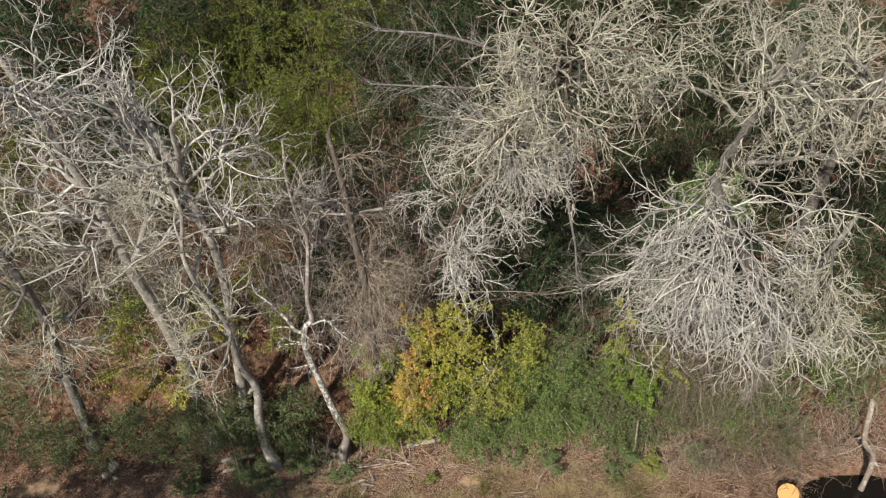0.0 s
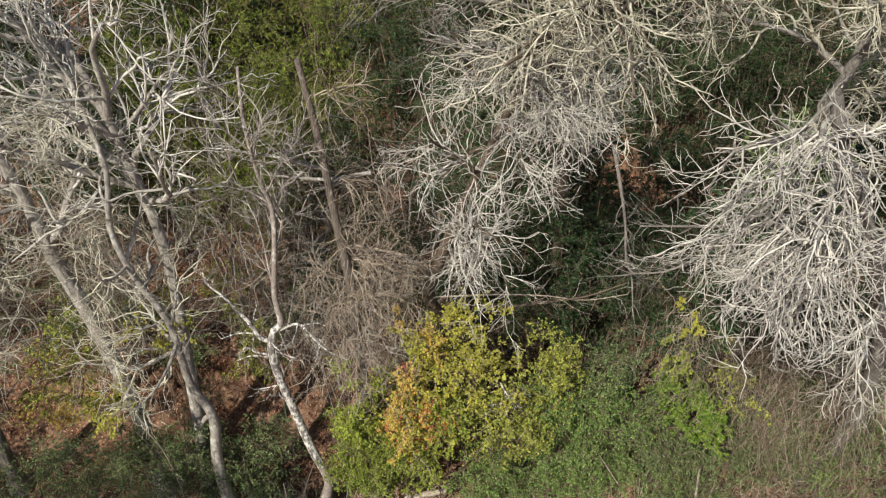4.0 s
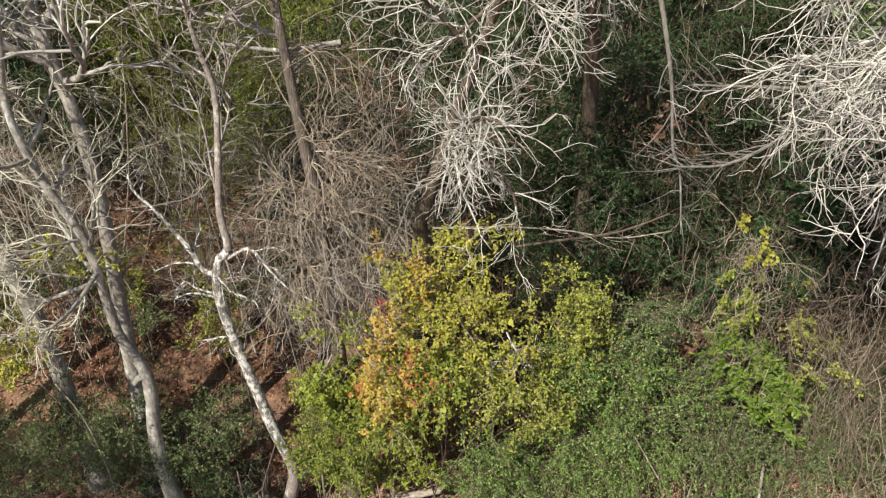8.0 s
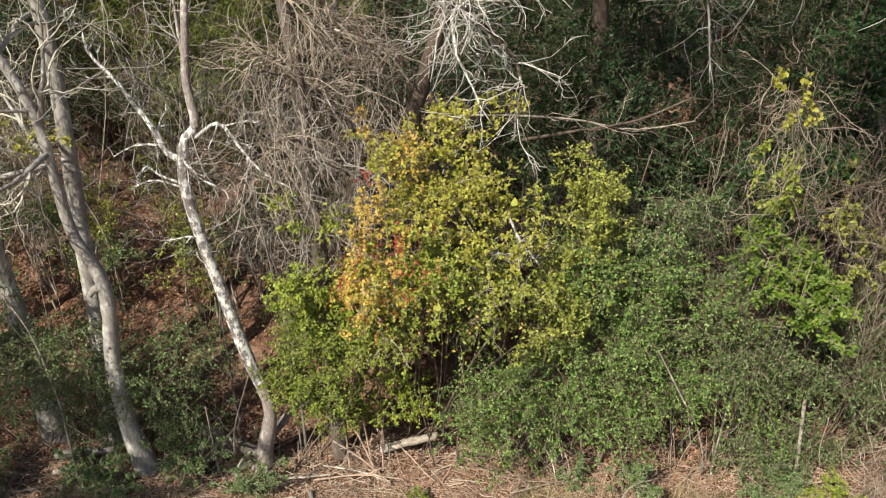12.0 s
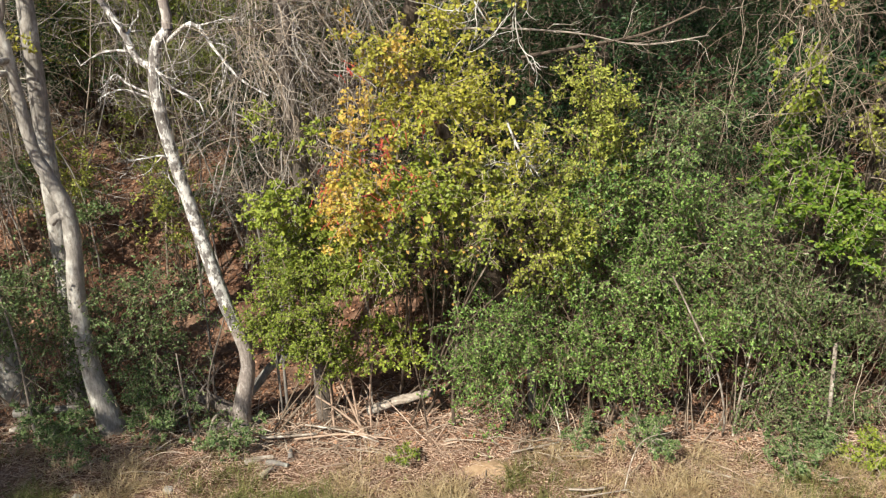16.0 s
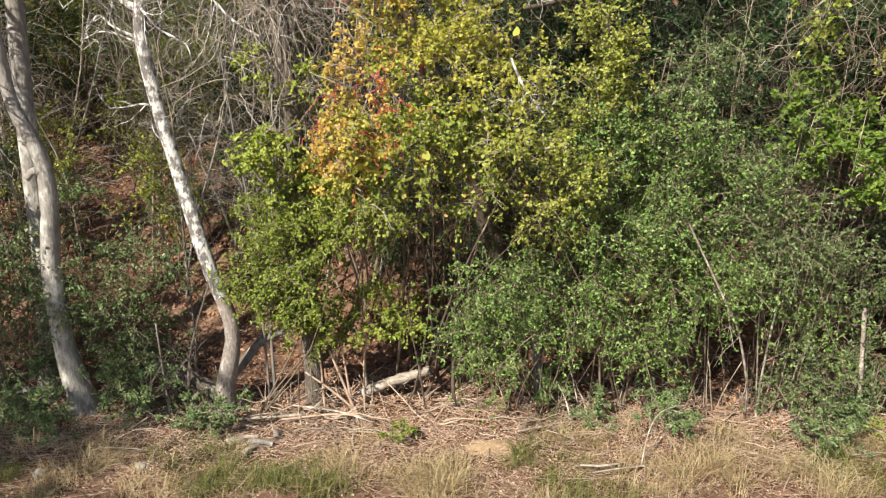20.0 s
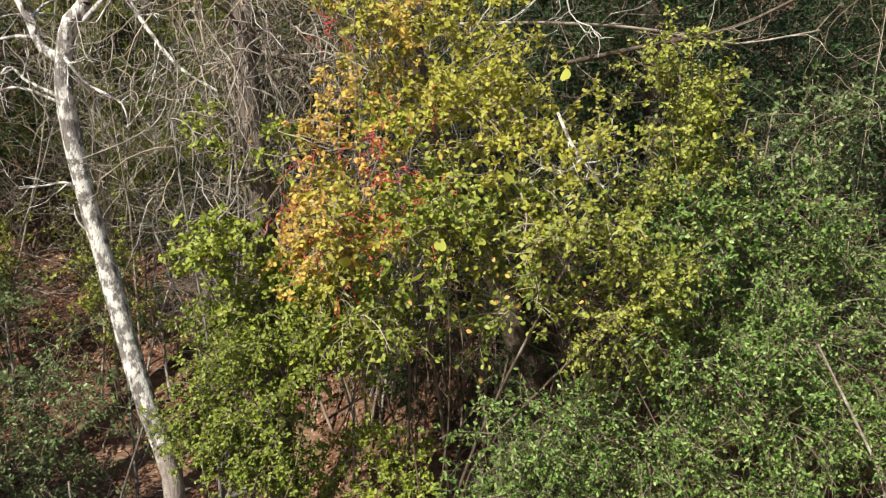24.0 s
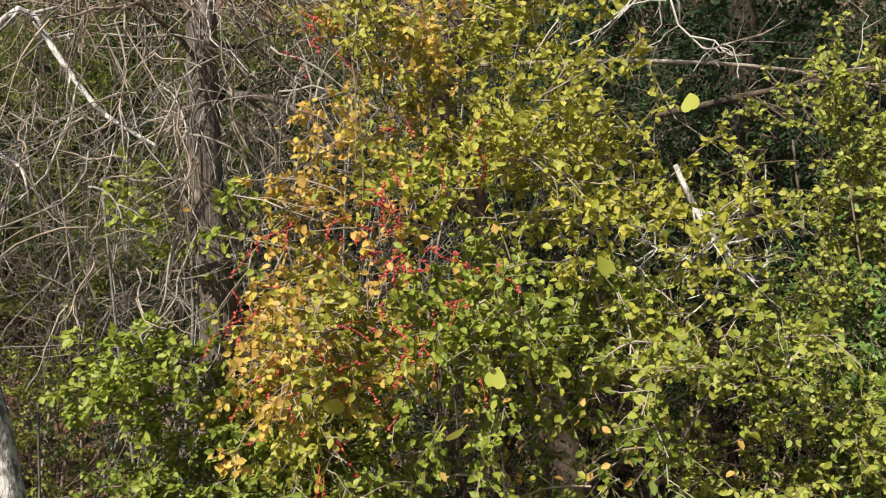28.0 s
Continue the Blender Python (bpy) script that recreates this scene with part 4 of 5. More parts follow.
# thin leafless saplings that fill the edge of the wood
def sapling(label, h, mat, seed, droop):
    rng = np.random.default_rng(seed)
    sp_ = thing("sapling", label, "sapling", (0, 40 + seed, gz(0, 40 + seed)), "saplings of the thicket")
    P, R, D = grow(rng, np.zeros((1, 3)), np.array([[rng.normal(0, 0.12), -0.08, 1]]), np.array([h]), np.array([0.018]), 12, 0.07, (0, 0, 0.03), 0.25)
    part("stem", tubes(P, R, 6), mat, sp_)
    s, d, r, t = shoots(rng, P, R, D, 16, 0.2, 1.0, 55)
    P2, R2, D2 = grow(rng, s, d, h * 0.24 * rng.uniform(0.4, 1.3, 16), np.full(16, 0.005), 6, 0.16, (0, 0, droop), 0.4)
    s, d, r, t = shoots(rng, P2, R2, D2, 6, 0.1, 1.0, 50)
    P3, R3, D3 = grow(rng, s, d, h * 0.12 * rng.uniform(0.4, 1.3, len(s)), np.full(len(s), 0.003), 5, 0.2, (0, 0, droop * 0.5), 0.5)
    part("twig_spray", joined(tubes(P2, R2, 4), tubes(P3, R3, 3, False)), mat, sp_, kind="stuff")
    return sp_


kinds = [sapling("thin grey-brown leafless sapling in the thicket", h, m_, 300 + k, dr) for k, (h, m_, dr) in enumerate(((3.4, TWIG_TAN, -0.06), (4.6, TWIG_GREY, -0.1), (2.6, TWIG_BROWN, 0.0), (4.0, TWIG_GREY, -0.05), (5.2, TWIG_TAN, -0.08)))]
rng = np.random.default_rng(31)
for k in range(160):
    if k < 42:
        x, y = rng.uniform(-3.0, 0.0), rng.uniform(2.4, 4.8)
    elif k < 105:
        x, y = rng.uniform(-11, -3.0), rng.uniform(2.2, 4.8)
    else:
        x, y = rng.uniform(1.6, 8), rng.uniform(0.5, 3)
    copy_thing(kinds[2 if k >= 105 else k % 5], pose(x, y, gz(x, y) - 0.03, rng.uniform(-8, 8), rng.uniform(-8, 8), rng.uniform(0, 360)))


# brown brush in the hollow below the autumn shrub
for k in range(14):
    x, y = rng.uniform(-0.4, 2.2), rng.uniform(1.3, 2.2)
    copy_thing(kinds[2], pose(x, y, gz(x, y) - 0.03, rng.uniform(-18, 18), rng.uniform(-18, 18), rng.uniform(0, 360)))


# hanging tangles of dry vines and twigs
def tangle(label, at, n_, spread, length, mat, seed, sway=0.09, fall=-0.3, r=0.0045):
    """Strands that start round a place on a tree and hang down; the stouter ones are vines of their own."""
    rng = np.random.default_rng(seed)
    o = np.array(at, float)
    tg = thing("vine_tangle", label, "vines", o, "hanging dry vines")
    s = rng.normal(0, 1, (n_, 3)) * np.array(spread)
    P, R, D = grow(rng, s, np.stack([rng.normal(0, 0.45, n_), rng.normal(-0.1, 0.35, n_), rng.normal(-0.6, 0.6, n_)], -1), length * rng.uniform(0.4, 1.3, n_), rng.uniform(0.6, 1.4, n_) * r, 9, sway, (0, 0, fall), 0.6)
    R[:12] *= 1.35
    for k in range(12):
        part("vine", tubes(P[k : k + 1], R[k : k + 1], 6), mat, tg)
    q, d, rr, t = shoots(rng, P, R, D, 3, 0.2, 1, 40)
    P2, R2, D2 = grow(rng, q, d, length * 0.3 * rng.uniform(0.4, 1.3, len(q)), np.full(len(q), r * 0.75), 4, 0.2, (0, 0, fall * 0.5), 0.6)
    part("strand_mass", joined(tubes(P[12:], R[12:], 4), tubes(P2, R2, 3, False)), mat, tg, "fine hanging strands", kind="stuff")
    return tg


tangle("tan dry twigs hanging from a shaggy trunk", (-0.75, -0.3, 5.5), 46, (0.32, 0.2, 0.8), 1.0, TWIG_TAN, 91, 0.22, -0.14, 0.0042)
tangle("grey dry twigs hanging from a shaggy trunk", (-0.6, -0.3, 4.5), 34, (0.3, 0.15, 0.5), 0.9, TWIG_GREY, 292, 0.34, -0.12, 0.0036)
tangle("tan dry twigs hanging from a shaggy trunk", (-1.05, -0.2, 3.8), 34, (0.4, 0.2, 0.5), 0.8, TWIG_TAN, 293, 0.36, -0.06, 0.0032)
tangle("grey dry twigs hanging from a shaggy trunk", (-0.5, 0.0, 4.7), 40, (0.35, 0.25, 0.6), 0.9, TWIG_GREY, 92, 0.14, -0.18)
tangle("pale grey dry branches crossing before the bank", (-1.45, 0.3, 4.6), 34, (0.45, 0.3, 0.6), 0.9, TWIG_GREY, 191, 0.24, 0.0, 0.0036)
tangle("pale grey dry branches crossing before the bank", (-2.7, 0.7, 5.0), 40, (0.45, 0.4, 0.7), 1.0, TWIG_GREY, 192, 0.24, 0.02, 0.0036)
tangle("pale grey dry branches crossing before the bank", (-0.5, 0.1, 3.9), 24, (0.25, 0.2, 0.5), 0.8, TWIG_TAN, 193, 0.22, -0.06, 0.0034)
tangle("brown dry vines draped over the green thicket", (4.05, -0.85, 5.0), 80, (0.25, 0.2, 0.4), 0.7, TWIG_TAN, 94, 0.42, -0.14, 0.003)
tangle("brown dry vines draped over the green thicket", (4.9, -0.8, 4.5), 130, (0.5, 0.25, 0.45), 0.8, TWIG_BROWN, 95, 0.42, -0.12, 0.003)
tangle("tan dry vines draped over the green thicket", (5.1, -0.75, 4.0), 70, (0.6, 0.25, 0.5), 0.8, TWIG_TAN, 195, 0.42, -0.15, 0.0028)
tangle("brown dry vines hanging to the ground", (5.95, -0.6, 3.7), 90, (0.3, 0.25, 0.7), 1.4, TWIG_BROWN, 96, 0.18, -0.3, 0.0036)
tangle("tan dry vines hanging to the ground", (5.9, -0.65, 3.5), 60, (0.28, 0.25, 0.7), 1.4, TWIG_TAN, 197, 0.18, -0.3, 0.0034)
tangle("brown dry vines hanging to the ground", (6.6, -0.5, 2.8), 80, (0.5, 0.3, 0.6), 1.3, TWIG_BROWN, 196, 0.22, -0.25, 0.0036)
tangle("tan dry vines hanging on a leaning trunk", (7.1, -0.9, 3.9), 120, (0.4, 0.25, 0.8), 1.4, TWIG_TAN, 198, 0.26, -0.24, 0.003)
tangle("tan dry brush below hanging vines", (6.3, -0.9, 1.0), 150, (0.55, 0.3, 0.45), 0.8, TWIG_TAN, 294, 0.36, -0.06, 0.0036)
tangle("brown dry brush below hanging vines", (7.3, -1.1, 1.2), 150, (0.55, 0.3, 0.5), 0.8, TWIG_BROWN, 295, 0.36, -0.06, 0.0038)
tangle("brown dry brush at the clearing's corner", (8.0, -1.1, 1.0), 230, (0.9, 0.4, 0.4), 0.8, TWIG_BROWN, 97, 0.2, -0.08)
tangle("tan dry brush at the clearing's corner", (9.3, -0.9, 1.7), 200, (0.9, 0.4, 0.6), 0.9, TWIG_TAN, 98, 0.2, -0.05)

# ---------------------------------------------------------------- litter, grass and fallen wood
rng = np.random.default_rng(9)
x, y = rng.uniform(-11, 12, 60000), rng.uniform(-0.4, 9, 60000)
part("leaf_litter", leaves(rng, on_ground(x, y, 0.012), 0.055, 0.5, 0.7), LEAF_LITTER, None, "fallen red-brown leaves on the soil", kind="stuff")["category"] = "leaves"
x, y = rng.uniform(-11, 12, 26000), rng.normal(-0.7, 0.8, 26000)
a = rng.uniform(0, 6.28, 26000)
P, R, D = grow(rng, on_ground(x, y, 0.02), np.stack([np.cos(a), np.sin(a) * 0.6, rng.normal(0.05, 0.18, 26000)], -1), rng.uniform(0.06, 0.34, 26000), rng.uniform(0.002, 0.0048, 26000), 3, 0.12)
part("straw_litter", tubes(P, R, 3, False), STRAW, None, "dry straw and stalks over the clearing", kind="stuff")["category"] = "straw"
def stick(name, label, ctrl, r0, r1, mat, sides=8, seed=0, category="branch", twigs=0, twig_len=0.4, group=""):
    """A branch or log along control points, with stubs or twigs."""
    rng = np.random.default_rng(seed)
    P, R, D = trunk_line(ctrl, r0, r1, 14, 1.0)
    R = R * (1 + rng.normal(0, 0.06, R.shape))
    o = np.array(ctrl[0], float)
    st_ = thing(name, label, category, o, group)
    part("wood", tubes(P - o, R, 6 if sides == 6 else 12), mat, st_)
    if twigs:
        s, d, r, t = shoots(rng, P, R, D, twigs, 0.2, 1, 50)
        P2, R2, D2 = grow(rng, s, d, twig_len * rng.uniform(0.4, 1.3, twigs), np.clip(r * 0.5, 0.004, 0.02), 5, 0.2)
        s, d, r, t = shoots(rng, P2, R2, D2, 3, 0.2, 1, 50)
        P3, R3, D3 = grow(rng, s, d, twig_len * 0.5 * rng.uniform(0.4, 1.3, len(s)), np.clip(r * 0.6, 0.003, 0.02), 4, 0.2)
        part("twig_spray", joined(tubes(P2 - o, R2, 4), tubes(P3 - o, R3, 3, False)), mat, st_, kind="stuff")
    return st_


stick("fallen_log", "weathered fallen log with a broken end", [(-0.16, 0.2, 0.13), (0.04, 0.16, 0.24), (0.26, 0.12, 0.34), (0.62, 0.06, 0.48)], 0.06, 0.05, DEADWOOD, seed=3, category="log")
stick("fallen_log", "half-rotten fallen trunk beside a leaning tree", [(-1.7, 0.05, 0.08), (-1.93, 0.05, 0.3), (-2.15, 0.0, 0.44), (-2.5, 0.15, 0.5)], 0.11, 0.05, BARK_SHAGGY, seed=4, category="log", twigs=16, twig_len=0.55)
stick("fallen_log", "grey fallen limb propped behind a leaning tree", [(-1.75, 0.2, 0.2), (-1.5, 0.3, 0.5), (-1.3, 0.35, 0.72), (-1.0, 0.45, 0.82)], 0.06, 0.045, BARK_GREY, seed=5, category="log")
for lab, ctrl, r0, r1, m_, tw, tl in (
    ("white broken branch caught in the yellow shrub", [(1.37, -0.75, 3.9), (1.44, -0.75, 3.74), (1.52, -0.75, 3.6), (1.66, -0.75, 3.43)], 0.012, 0.015, BARK_PATCHY, 9, 0.3),
    ("pale twiggy branch caught in the yellow shrub", [(1.53, -0.75, 3.6), (1.44, -0.8, 3.52), (1.34, -0.84, 3.53), (1.24, -0.88, 3.56)], 0.008, 0.004, BARK_PATCHY, 8, 0.25),
    ("long bare branch reaching across the thicket", [(0.5, 0.5, 4.66), (1.4, 0.5, 4.67), (2.2, 0.5, 4.62), (2.9, 0.5, 4.5), (3.6, 0.5, 4.6)], 0.014, 0.008, DEADWOOD, 14, 0.6),
    ("brown bare branch reaching across the thicket", [(1.6, 0.55, 4.36), (2.2, 0.5, 4.48), (2.9, 0.45, 4.62), (3.5, 0.4, 4.9)], 0.022, 0.01, BARK_BROWN, 12, 0.6),
    ("stout stub branch on a shaggy trunk", [(-0.82, 0.05, 4.4), (-0.58, -0.2, 4.34), (-0.36, -0.3, 4.27), (-0.1, -0.3, 4.06)], 0.028, 0.014, BARK_SHAGGY, 5, 0.4),
    ("pale arching branch of a leaning tree", [(-2.0, -0.15, 4.6), (-1.7, -0.25, 4.78), (-1.47, -0.3, 4.5), (-1.27, -0.3, 4.25), (-1.0, -0.3, 4.08)], 0.022, 0.009, BARK_PATCHY, 8, 0.5),
    ("pale forked branch of a leaning tree", [(-2.17, -0.1, 4.32), (-2.35, -0.1, 4.42), (-2.45, -0.1, 4.68), (-2.62, -0.1, 4.95), (-2.78, -0.1, 5.22), (-3.0, -0.12, 5.5), (-3.02, -0.12, 5.8)], 0.042, 0.01, BARK_PATCHY, 8, 0.5),
    ("grey drooping branch over the green thicket", [(2.6, -0.9, 8.0), (2.68, -1.1, 7.6), (2.83, -1.1, 7.0), (2.92, -1.1, 6.4), (3.04, -1.1, 6.1), (3.15, -1.1, 5.4)], 0.025, 0.008, BARK_GREY, 26, 0.55),
    ("grey arching branch over the green thicket", [(4.8, -1.2, 7.4), (4.37, -1.2, 6.9), (4.0, -1.2, 6.55), (3.49, -1.2, 6.25), (2.97, -1.2, 6.22)], 0.03, 0.01, BARK_GREY, 26, 0.6),
    ("grey arching branch over the green thicket", [(4.9, -1.3, 7.6), (4.4, -1.45, 7.3), (4.0, -1.5, 7.14), (3.49, -1.5, 7.14), (2.9, -1.5, 7.16)], 0.03, 0.01, BARK_GREY, 26, 0.55),
    ("white curling branch behind the yellow shrub", [(-0.8, 0.45, 5.72), (-0.31, 0.5, 5.56), (0.03, 0.5, 5.41), (0.28, 0.5, 5.08)], 0.025, 0.012, DEADWOOD, 6, 0.4),
    ("pale bare limb crossing the shaggy tree", [(-0.5, 0.1, 7.16), (-1.14, 0.1, 7.07), (-1.8, 0.1, 7.14)], 0.03, 0.018, BARK_PALE, 6, 0.6),
    ("pale bare limb crossing the shaggy tree", [(-1.15, 0.15, 7.2), (-1.4, 0.1, 7.3), (-1.77, 0.1, 7.43), (-2.4, 0.1, 7.55)], 0.035, 0.015, BARK_PALE, 10, 0.6),
    ("pale leaning dead stem in the green thicket", [(3.05, -0.95, 2.4), (3.42, -0.92, 1.72), (3.65, -0.85, 1.3), (3.92, -0.55, 0.58), (4.08, -0.2, 0.02)], 0.009, 0.014, DEADWOOD, 4, 0.4),
    ("broken pale stub standing at the thicket's foot", [(5.15, -0.5, 0.0), (5.12, -0.5, 0.6), (5.05, -0.5, 1.42)], 0.026, 0.022, DEADWOOD, 0, 0),
    ("thin pale dead stem at the thicket's foot", [(4.2, -0.2, 0.0), (4.22, -0.2, 0.62), (4.3, -0.22, 1.57)], 0.015, 0.011, DEADWOOD, 4, 0.4),
    ("broken grey post-like stump beneath a shrub", [(1.88, 0.35, -0.02), (1.86, 0.35, 0.3), (1.82, 0.35, 0.75)], 0.06, 0.05, BARK_GREY, 0, 0),
    ("thin leaning dead stem beneath a shrub", [(2.3, 0.05, -0.02), (2.25, 0.15, 0.25), (2.12, 0.3, 0.75)], 0.011, 0.009, DEADWOOD, 2, 0.2),
    ("slender pale stem rising from the hollow", [(-0.12, 0.3, 0.0), (-0.15, 0.3, 0.9), (-0.14, 0.3, 1.5), (-0.1, 0.3, 2.3)], 0.013, 0.008, DEADWOOD, 3, 0.3),
    ("pale bent dead stem over dark shrubs", [(-4.05, -0.3, 0.1), (-4.05, -0.3, 0.8), (-4.06, -0.3, 1.3), (-4.19, -0.3, 2.2), (-4.45, -0.3, 2.84)], 0.017, 0.008, DEADWOOD, 4, 0.3),
    ("grey rotting log among dark seedlings", [(-4.5, 0.1, 0.14), (-4.2, 0.15, 0.16), (-3.7, 0.2, 0.15)], 0.06, 0.045, BARK_GREY, 3, 0.3),
    ("thin dry stick leaning on a rotten trunk", [(-2.05, -0.1, 0.3), (-1.98, -0.1, 0.8), (-1.74, -0.05, 1.55)], 0.016, 0.009, BARK_SHAGGY, 4, 0.3),
    ("pale dry stick leaning beside a rotten trunk", [(-2.28, -0.1, 0.0), (-2.3, -0.12, 0.5), (-2.32, -0.15, 1.1)], 0.014, 0.008, DEADWOOD, 3, 0.25),
    ("tan dry stick propped on a rotten trunk", [(-2.75, -0.15, 0.02), (-2.5, -0.1, 0.2), (-2.28, -0.05, 0.4)], 0.014, 0.01, TWIG_TAN, 3, 0.25),
    ("tan dry stick propped on a rotten trunk", [(-2.65, -0.2, 0.02), (-2.48, -0.15, 0.32), (-2.33, -0.05, 0.6)], 0.012, 0.009, TWIG_TAN, 3, 0.25),
    ("pale root arching to the litter", [(-1.86, -0.05, 0.3), (-1.95, -0.25, 0.28), (-2.02, -0.32, 0.02)], 0.02, 0.012, DEADWOOD, 0, 0),
    ("broken tan stalk standing in the hollow", [(-0.55, -0.1, 0.03), (-0.57, -0.1, 0.5), (-0.6, -0.1, 0.9)], 0.016, 0.01, STRAW, 2, 0.2),
    ("broken tan stalk standing in the hollow", [(-0.2, -0.12, 0.02), (-0.34, -0.1, 0.4), (-0.48, -0.1, 0.78)], 0.018, 0.012, STRAW, 2, 0.2),
    ("broken tan stalk standing in the hollow", [(-0.24, -0.1, 0.02), (-0.3, -0.1, 0.5), (-0.36, -0.1, 0.95)], 0.016, 0.01, STRAW, 2, 0.2),
    ("broken tan stalk leaning in the hollow", [(-0.15, -0.15, 0.03), (-0.45, -0.12, 0.3), (-0.75, -0.1, 0.52)], 0.016, 0.01, STRAW, 3, 0.2),
    ("broken tan stalk standing in the hollow", [(-0.12, 0.0, 0.02), (-0.12, 0.0, 0.5), (-0.08, 0.0, 0.9)], 0.013, 0.009, STRAW, 2, 0.2),
    ("thin tan stick lying across the litter", [(-1.0, -0.3, 0.05), (-0.4, -0.25, 0.09), (0.15, -0.3, 0.06)], 0.014, 0.01, STRAW, 4, 0.25),
    ("thin tan stick lying across the litter", [(-0.9, -0.1, 0.12), (-0.4, -0.2, 0.1), (0.0, -0.35, 0.05)], 0.013, 0.009, DEADWOOD, 4, 0.25),
    ("slender grey sapling stem at the thicket's edge", [(-1.25, 0.3, 0.0), (-1.28, 0.3, 1.0), (-1.33, 0.3, 2.1), (-1.45, 0.3, 3.0), (-1.55, 0.3, 3.9)], 0.017, 0.007, BARK_GREY, 12, 0.5),
    ("slender grey sapling stem at the thicket's edge", [(-1.2, 0.35, 0.0), (-1.2, 0.35, 1.1), (-1.12, 0.35, 2.2), (-1.05, 0.35, 3.2), (-1.1, 0.35, 4.0)], 0.02, 0.008, BARK_GREY, 12, 0.5),
    ("slender forked grey stem at the thicket's edge", [(-1.22, 0.25, 1.3), (-1.0, 0.2, 1.75), (-0.9, 0.15, 2.1)], 0.009, 0.005, BARK_GREY, 5, 0.35),
    ("slender grey sapling stem on the bank", [(-2.35, 1.2, 0.1), (-2.38, 1.2, 1.2), (-2.42, 1.2, 2.6)], 0.016, 0.008, BARK_GREY, 8, 0.4),
    ("white curling side branch of a leaning tree", [(-2.22, -0.1, 4.05), (-2.45, -0.14, 4.17), (-2.57, -0.15, 4.27), (-2.7, -0.15, 4.15)], 0.016, 0.006, BARK_PATCHY, 5, 0.3),
    ("white curling side branch of a leaning tree", [(-2.2, -0.1, 4.0), (-2.5, -0.18, 4.12), (-2.72, -0.2, 4.05)], 0.015, 0.006, BARK_PATCHY, 5, 0.3),
    ("white curling side branch of a leaning tree", [(-2.12, -0.05, 3.3), (-2.2, -0.12, 3.42), (-2.38, -0.15, 3.4), (-2.56, -0.15, 3.38)], 0.013, 0.005, BARK_PATCHY, 6, 0.25),
    ("white curling side branch of a leaning tree", [(-2.19, -0.12, 4.36), (-2.1, -0.2, 4.29), (-1.98, -0.2, 4.14), (-1.74, -0.2, 4.01), (-1.68, -0.2, 3.8)], 0.015, 0.006, BARK_PATCHY, 6, 0.35),
    ("white curling side branch of a leaning tree", [(-2.06, -0.03, 3.0), (-2.15, -0.1, 3.13), (-2.18, -0.1, 3.26)], 0.009, 0.005, BARK_PATCHY, 3, 0.15),
    ("white bent branch hanging on a shaggy trunk", [(-0.76, 0.1, 4.6), (-0.84, -0.1, 4.35), (-0.92, -0.15, 4.15), (-1.0, -0.15, 3.95)], 0.014, 0.008, DEADWOOD, 5, 0.3),
    ("pale upper limb of a spreading tree", [(2.45, 0.4, 9.6), (1.5, 0.2, 10.1), (0.5, 0.0, 10.5), (-0.5, 0.0, 10.6)], 0.04, 0.012, BARK_GREY, 40, 0.8),
    ("pale upper limb of a spreading tree", [(2.5, 0.8, 9.2), (1.6, 0.3, 9.4), (0.6, 0.0, 9.6), (-0.6, 0.0, 9.7)], 0.035, 0.012, BARK_GREY, 40, 0.8),
    ("pale upper limb of a spreading tree", [(2.5, 0.9, 9.0), (1.8, 0.4, 8.9), (1.0, 0.1, 8.9), (0.2, 0.0, 9.1)], 0.03, 0.01, BARK_GREY, 30, 0.7),
    ("pale fallen branch lying on the litter", [(-1.4, -0.25, 0.04), (-1.1, -0.24, 0.05), (-0.75, -0.2, 0.06)], 0.018, 0.014, DEADWOOD, 2, 0.3),
    ("short pale stick lying on straw", [(2.1, -1.22, 0.05), (2.3, -1.23, 0.05), (2.5, -1.2, 0.06)], 0.014, 0.012, DEADWOOD, 0, 0),
    ("thin pale stem arching over a seedling", [(2.7, -1.2, 0.02), (2.8, -1.05, 0.34), (2.95, -0.95, 0.5), (3.25, -0.85, 0.52)], 0.008, 0.005, DEADWOOD, 3, 0.2),
    ("thin dry stem lying on straw", [(2.2, -1.35, 0.05), (2.5, -1.32, 0.08), (2.75, -1.22, 0.05)], 0.009, 0.006, DEADWOOD, 2, 0.2),
    ("thin pale stem standing in litter", [(2.0, -0.15, 0.45), (2.1, -0.25, 0.25), (2.15, -0.45, 0.0)], 0.01, 0.007, DEADWOOD, 0, 0),
    ("long thin branch lying on straw", [(3.6, -0.9, 0.08), (4.0, -1.1, 0.07), (4.35, -1.35, 0.06), (4.75, -1.45, 0.06)], 0.012, 0.008, DEADWOOD, 4, 0.3),
    ("pale broken branch lying on straw", [(1.55, -0.55, 0.05), (1.8, -0.5, 0.08), (2.1, -0.42, 0.1)], 0.014, 0.01, DEADWOOD, 3, 0.25),
    ("pale twisted dead limb at the clearing's corner", [(9.75, -1.3, 2.6), (9.85, -1.5, 1.5), (10.3, -1.5, 0.8), (10.4, -1.55, -0.7)], 0.05, 0.07, DEADWOOD, 8, 0.7),
):
    stick("dead_branch", lab, ctrl, r0, r1, m_, 6 if r0 < 0.02 else 8, int(abs(ctrl[0][0]) * 100), "branch", tw, tl, "dead branches")


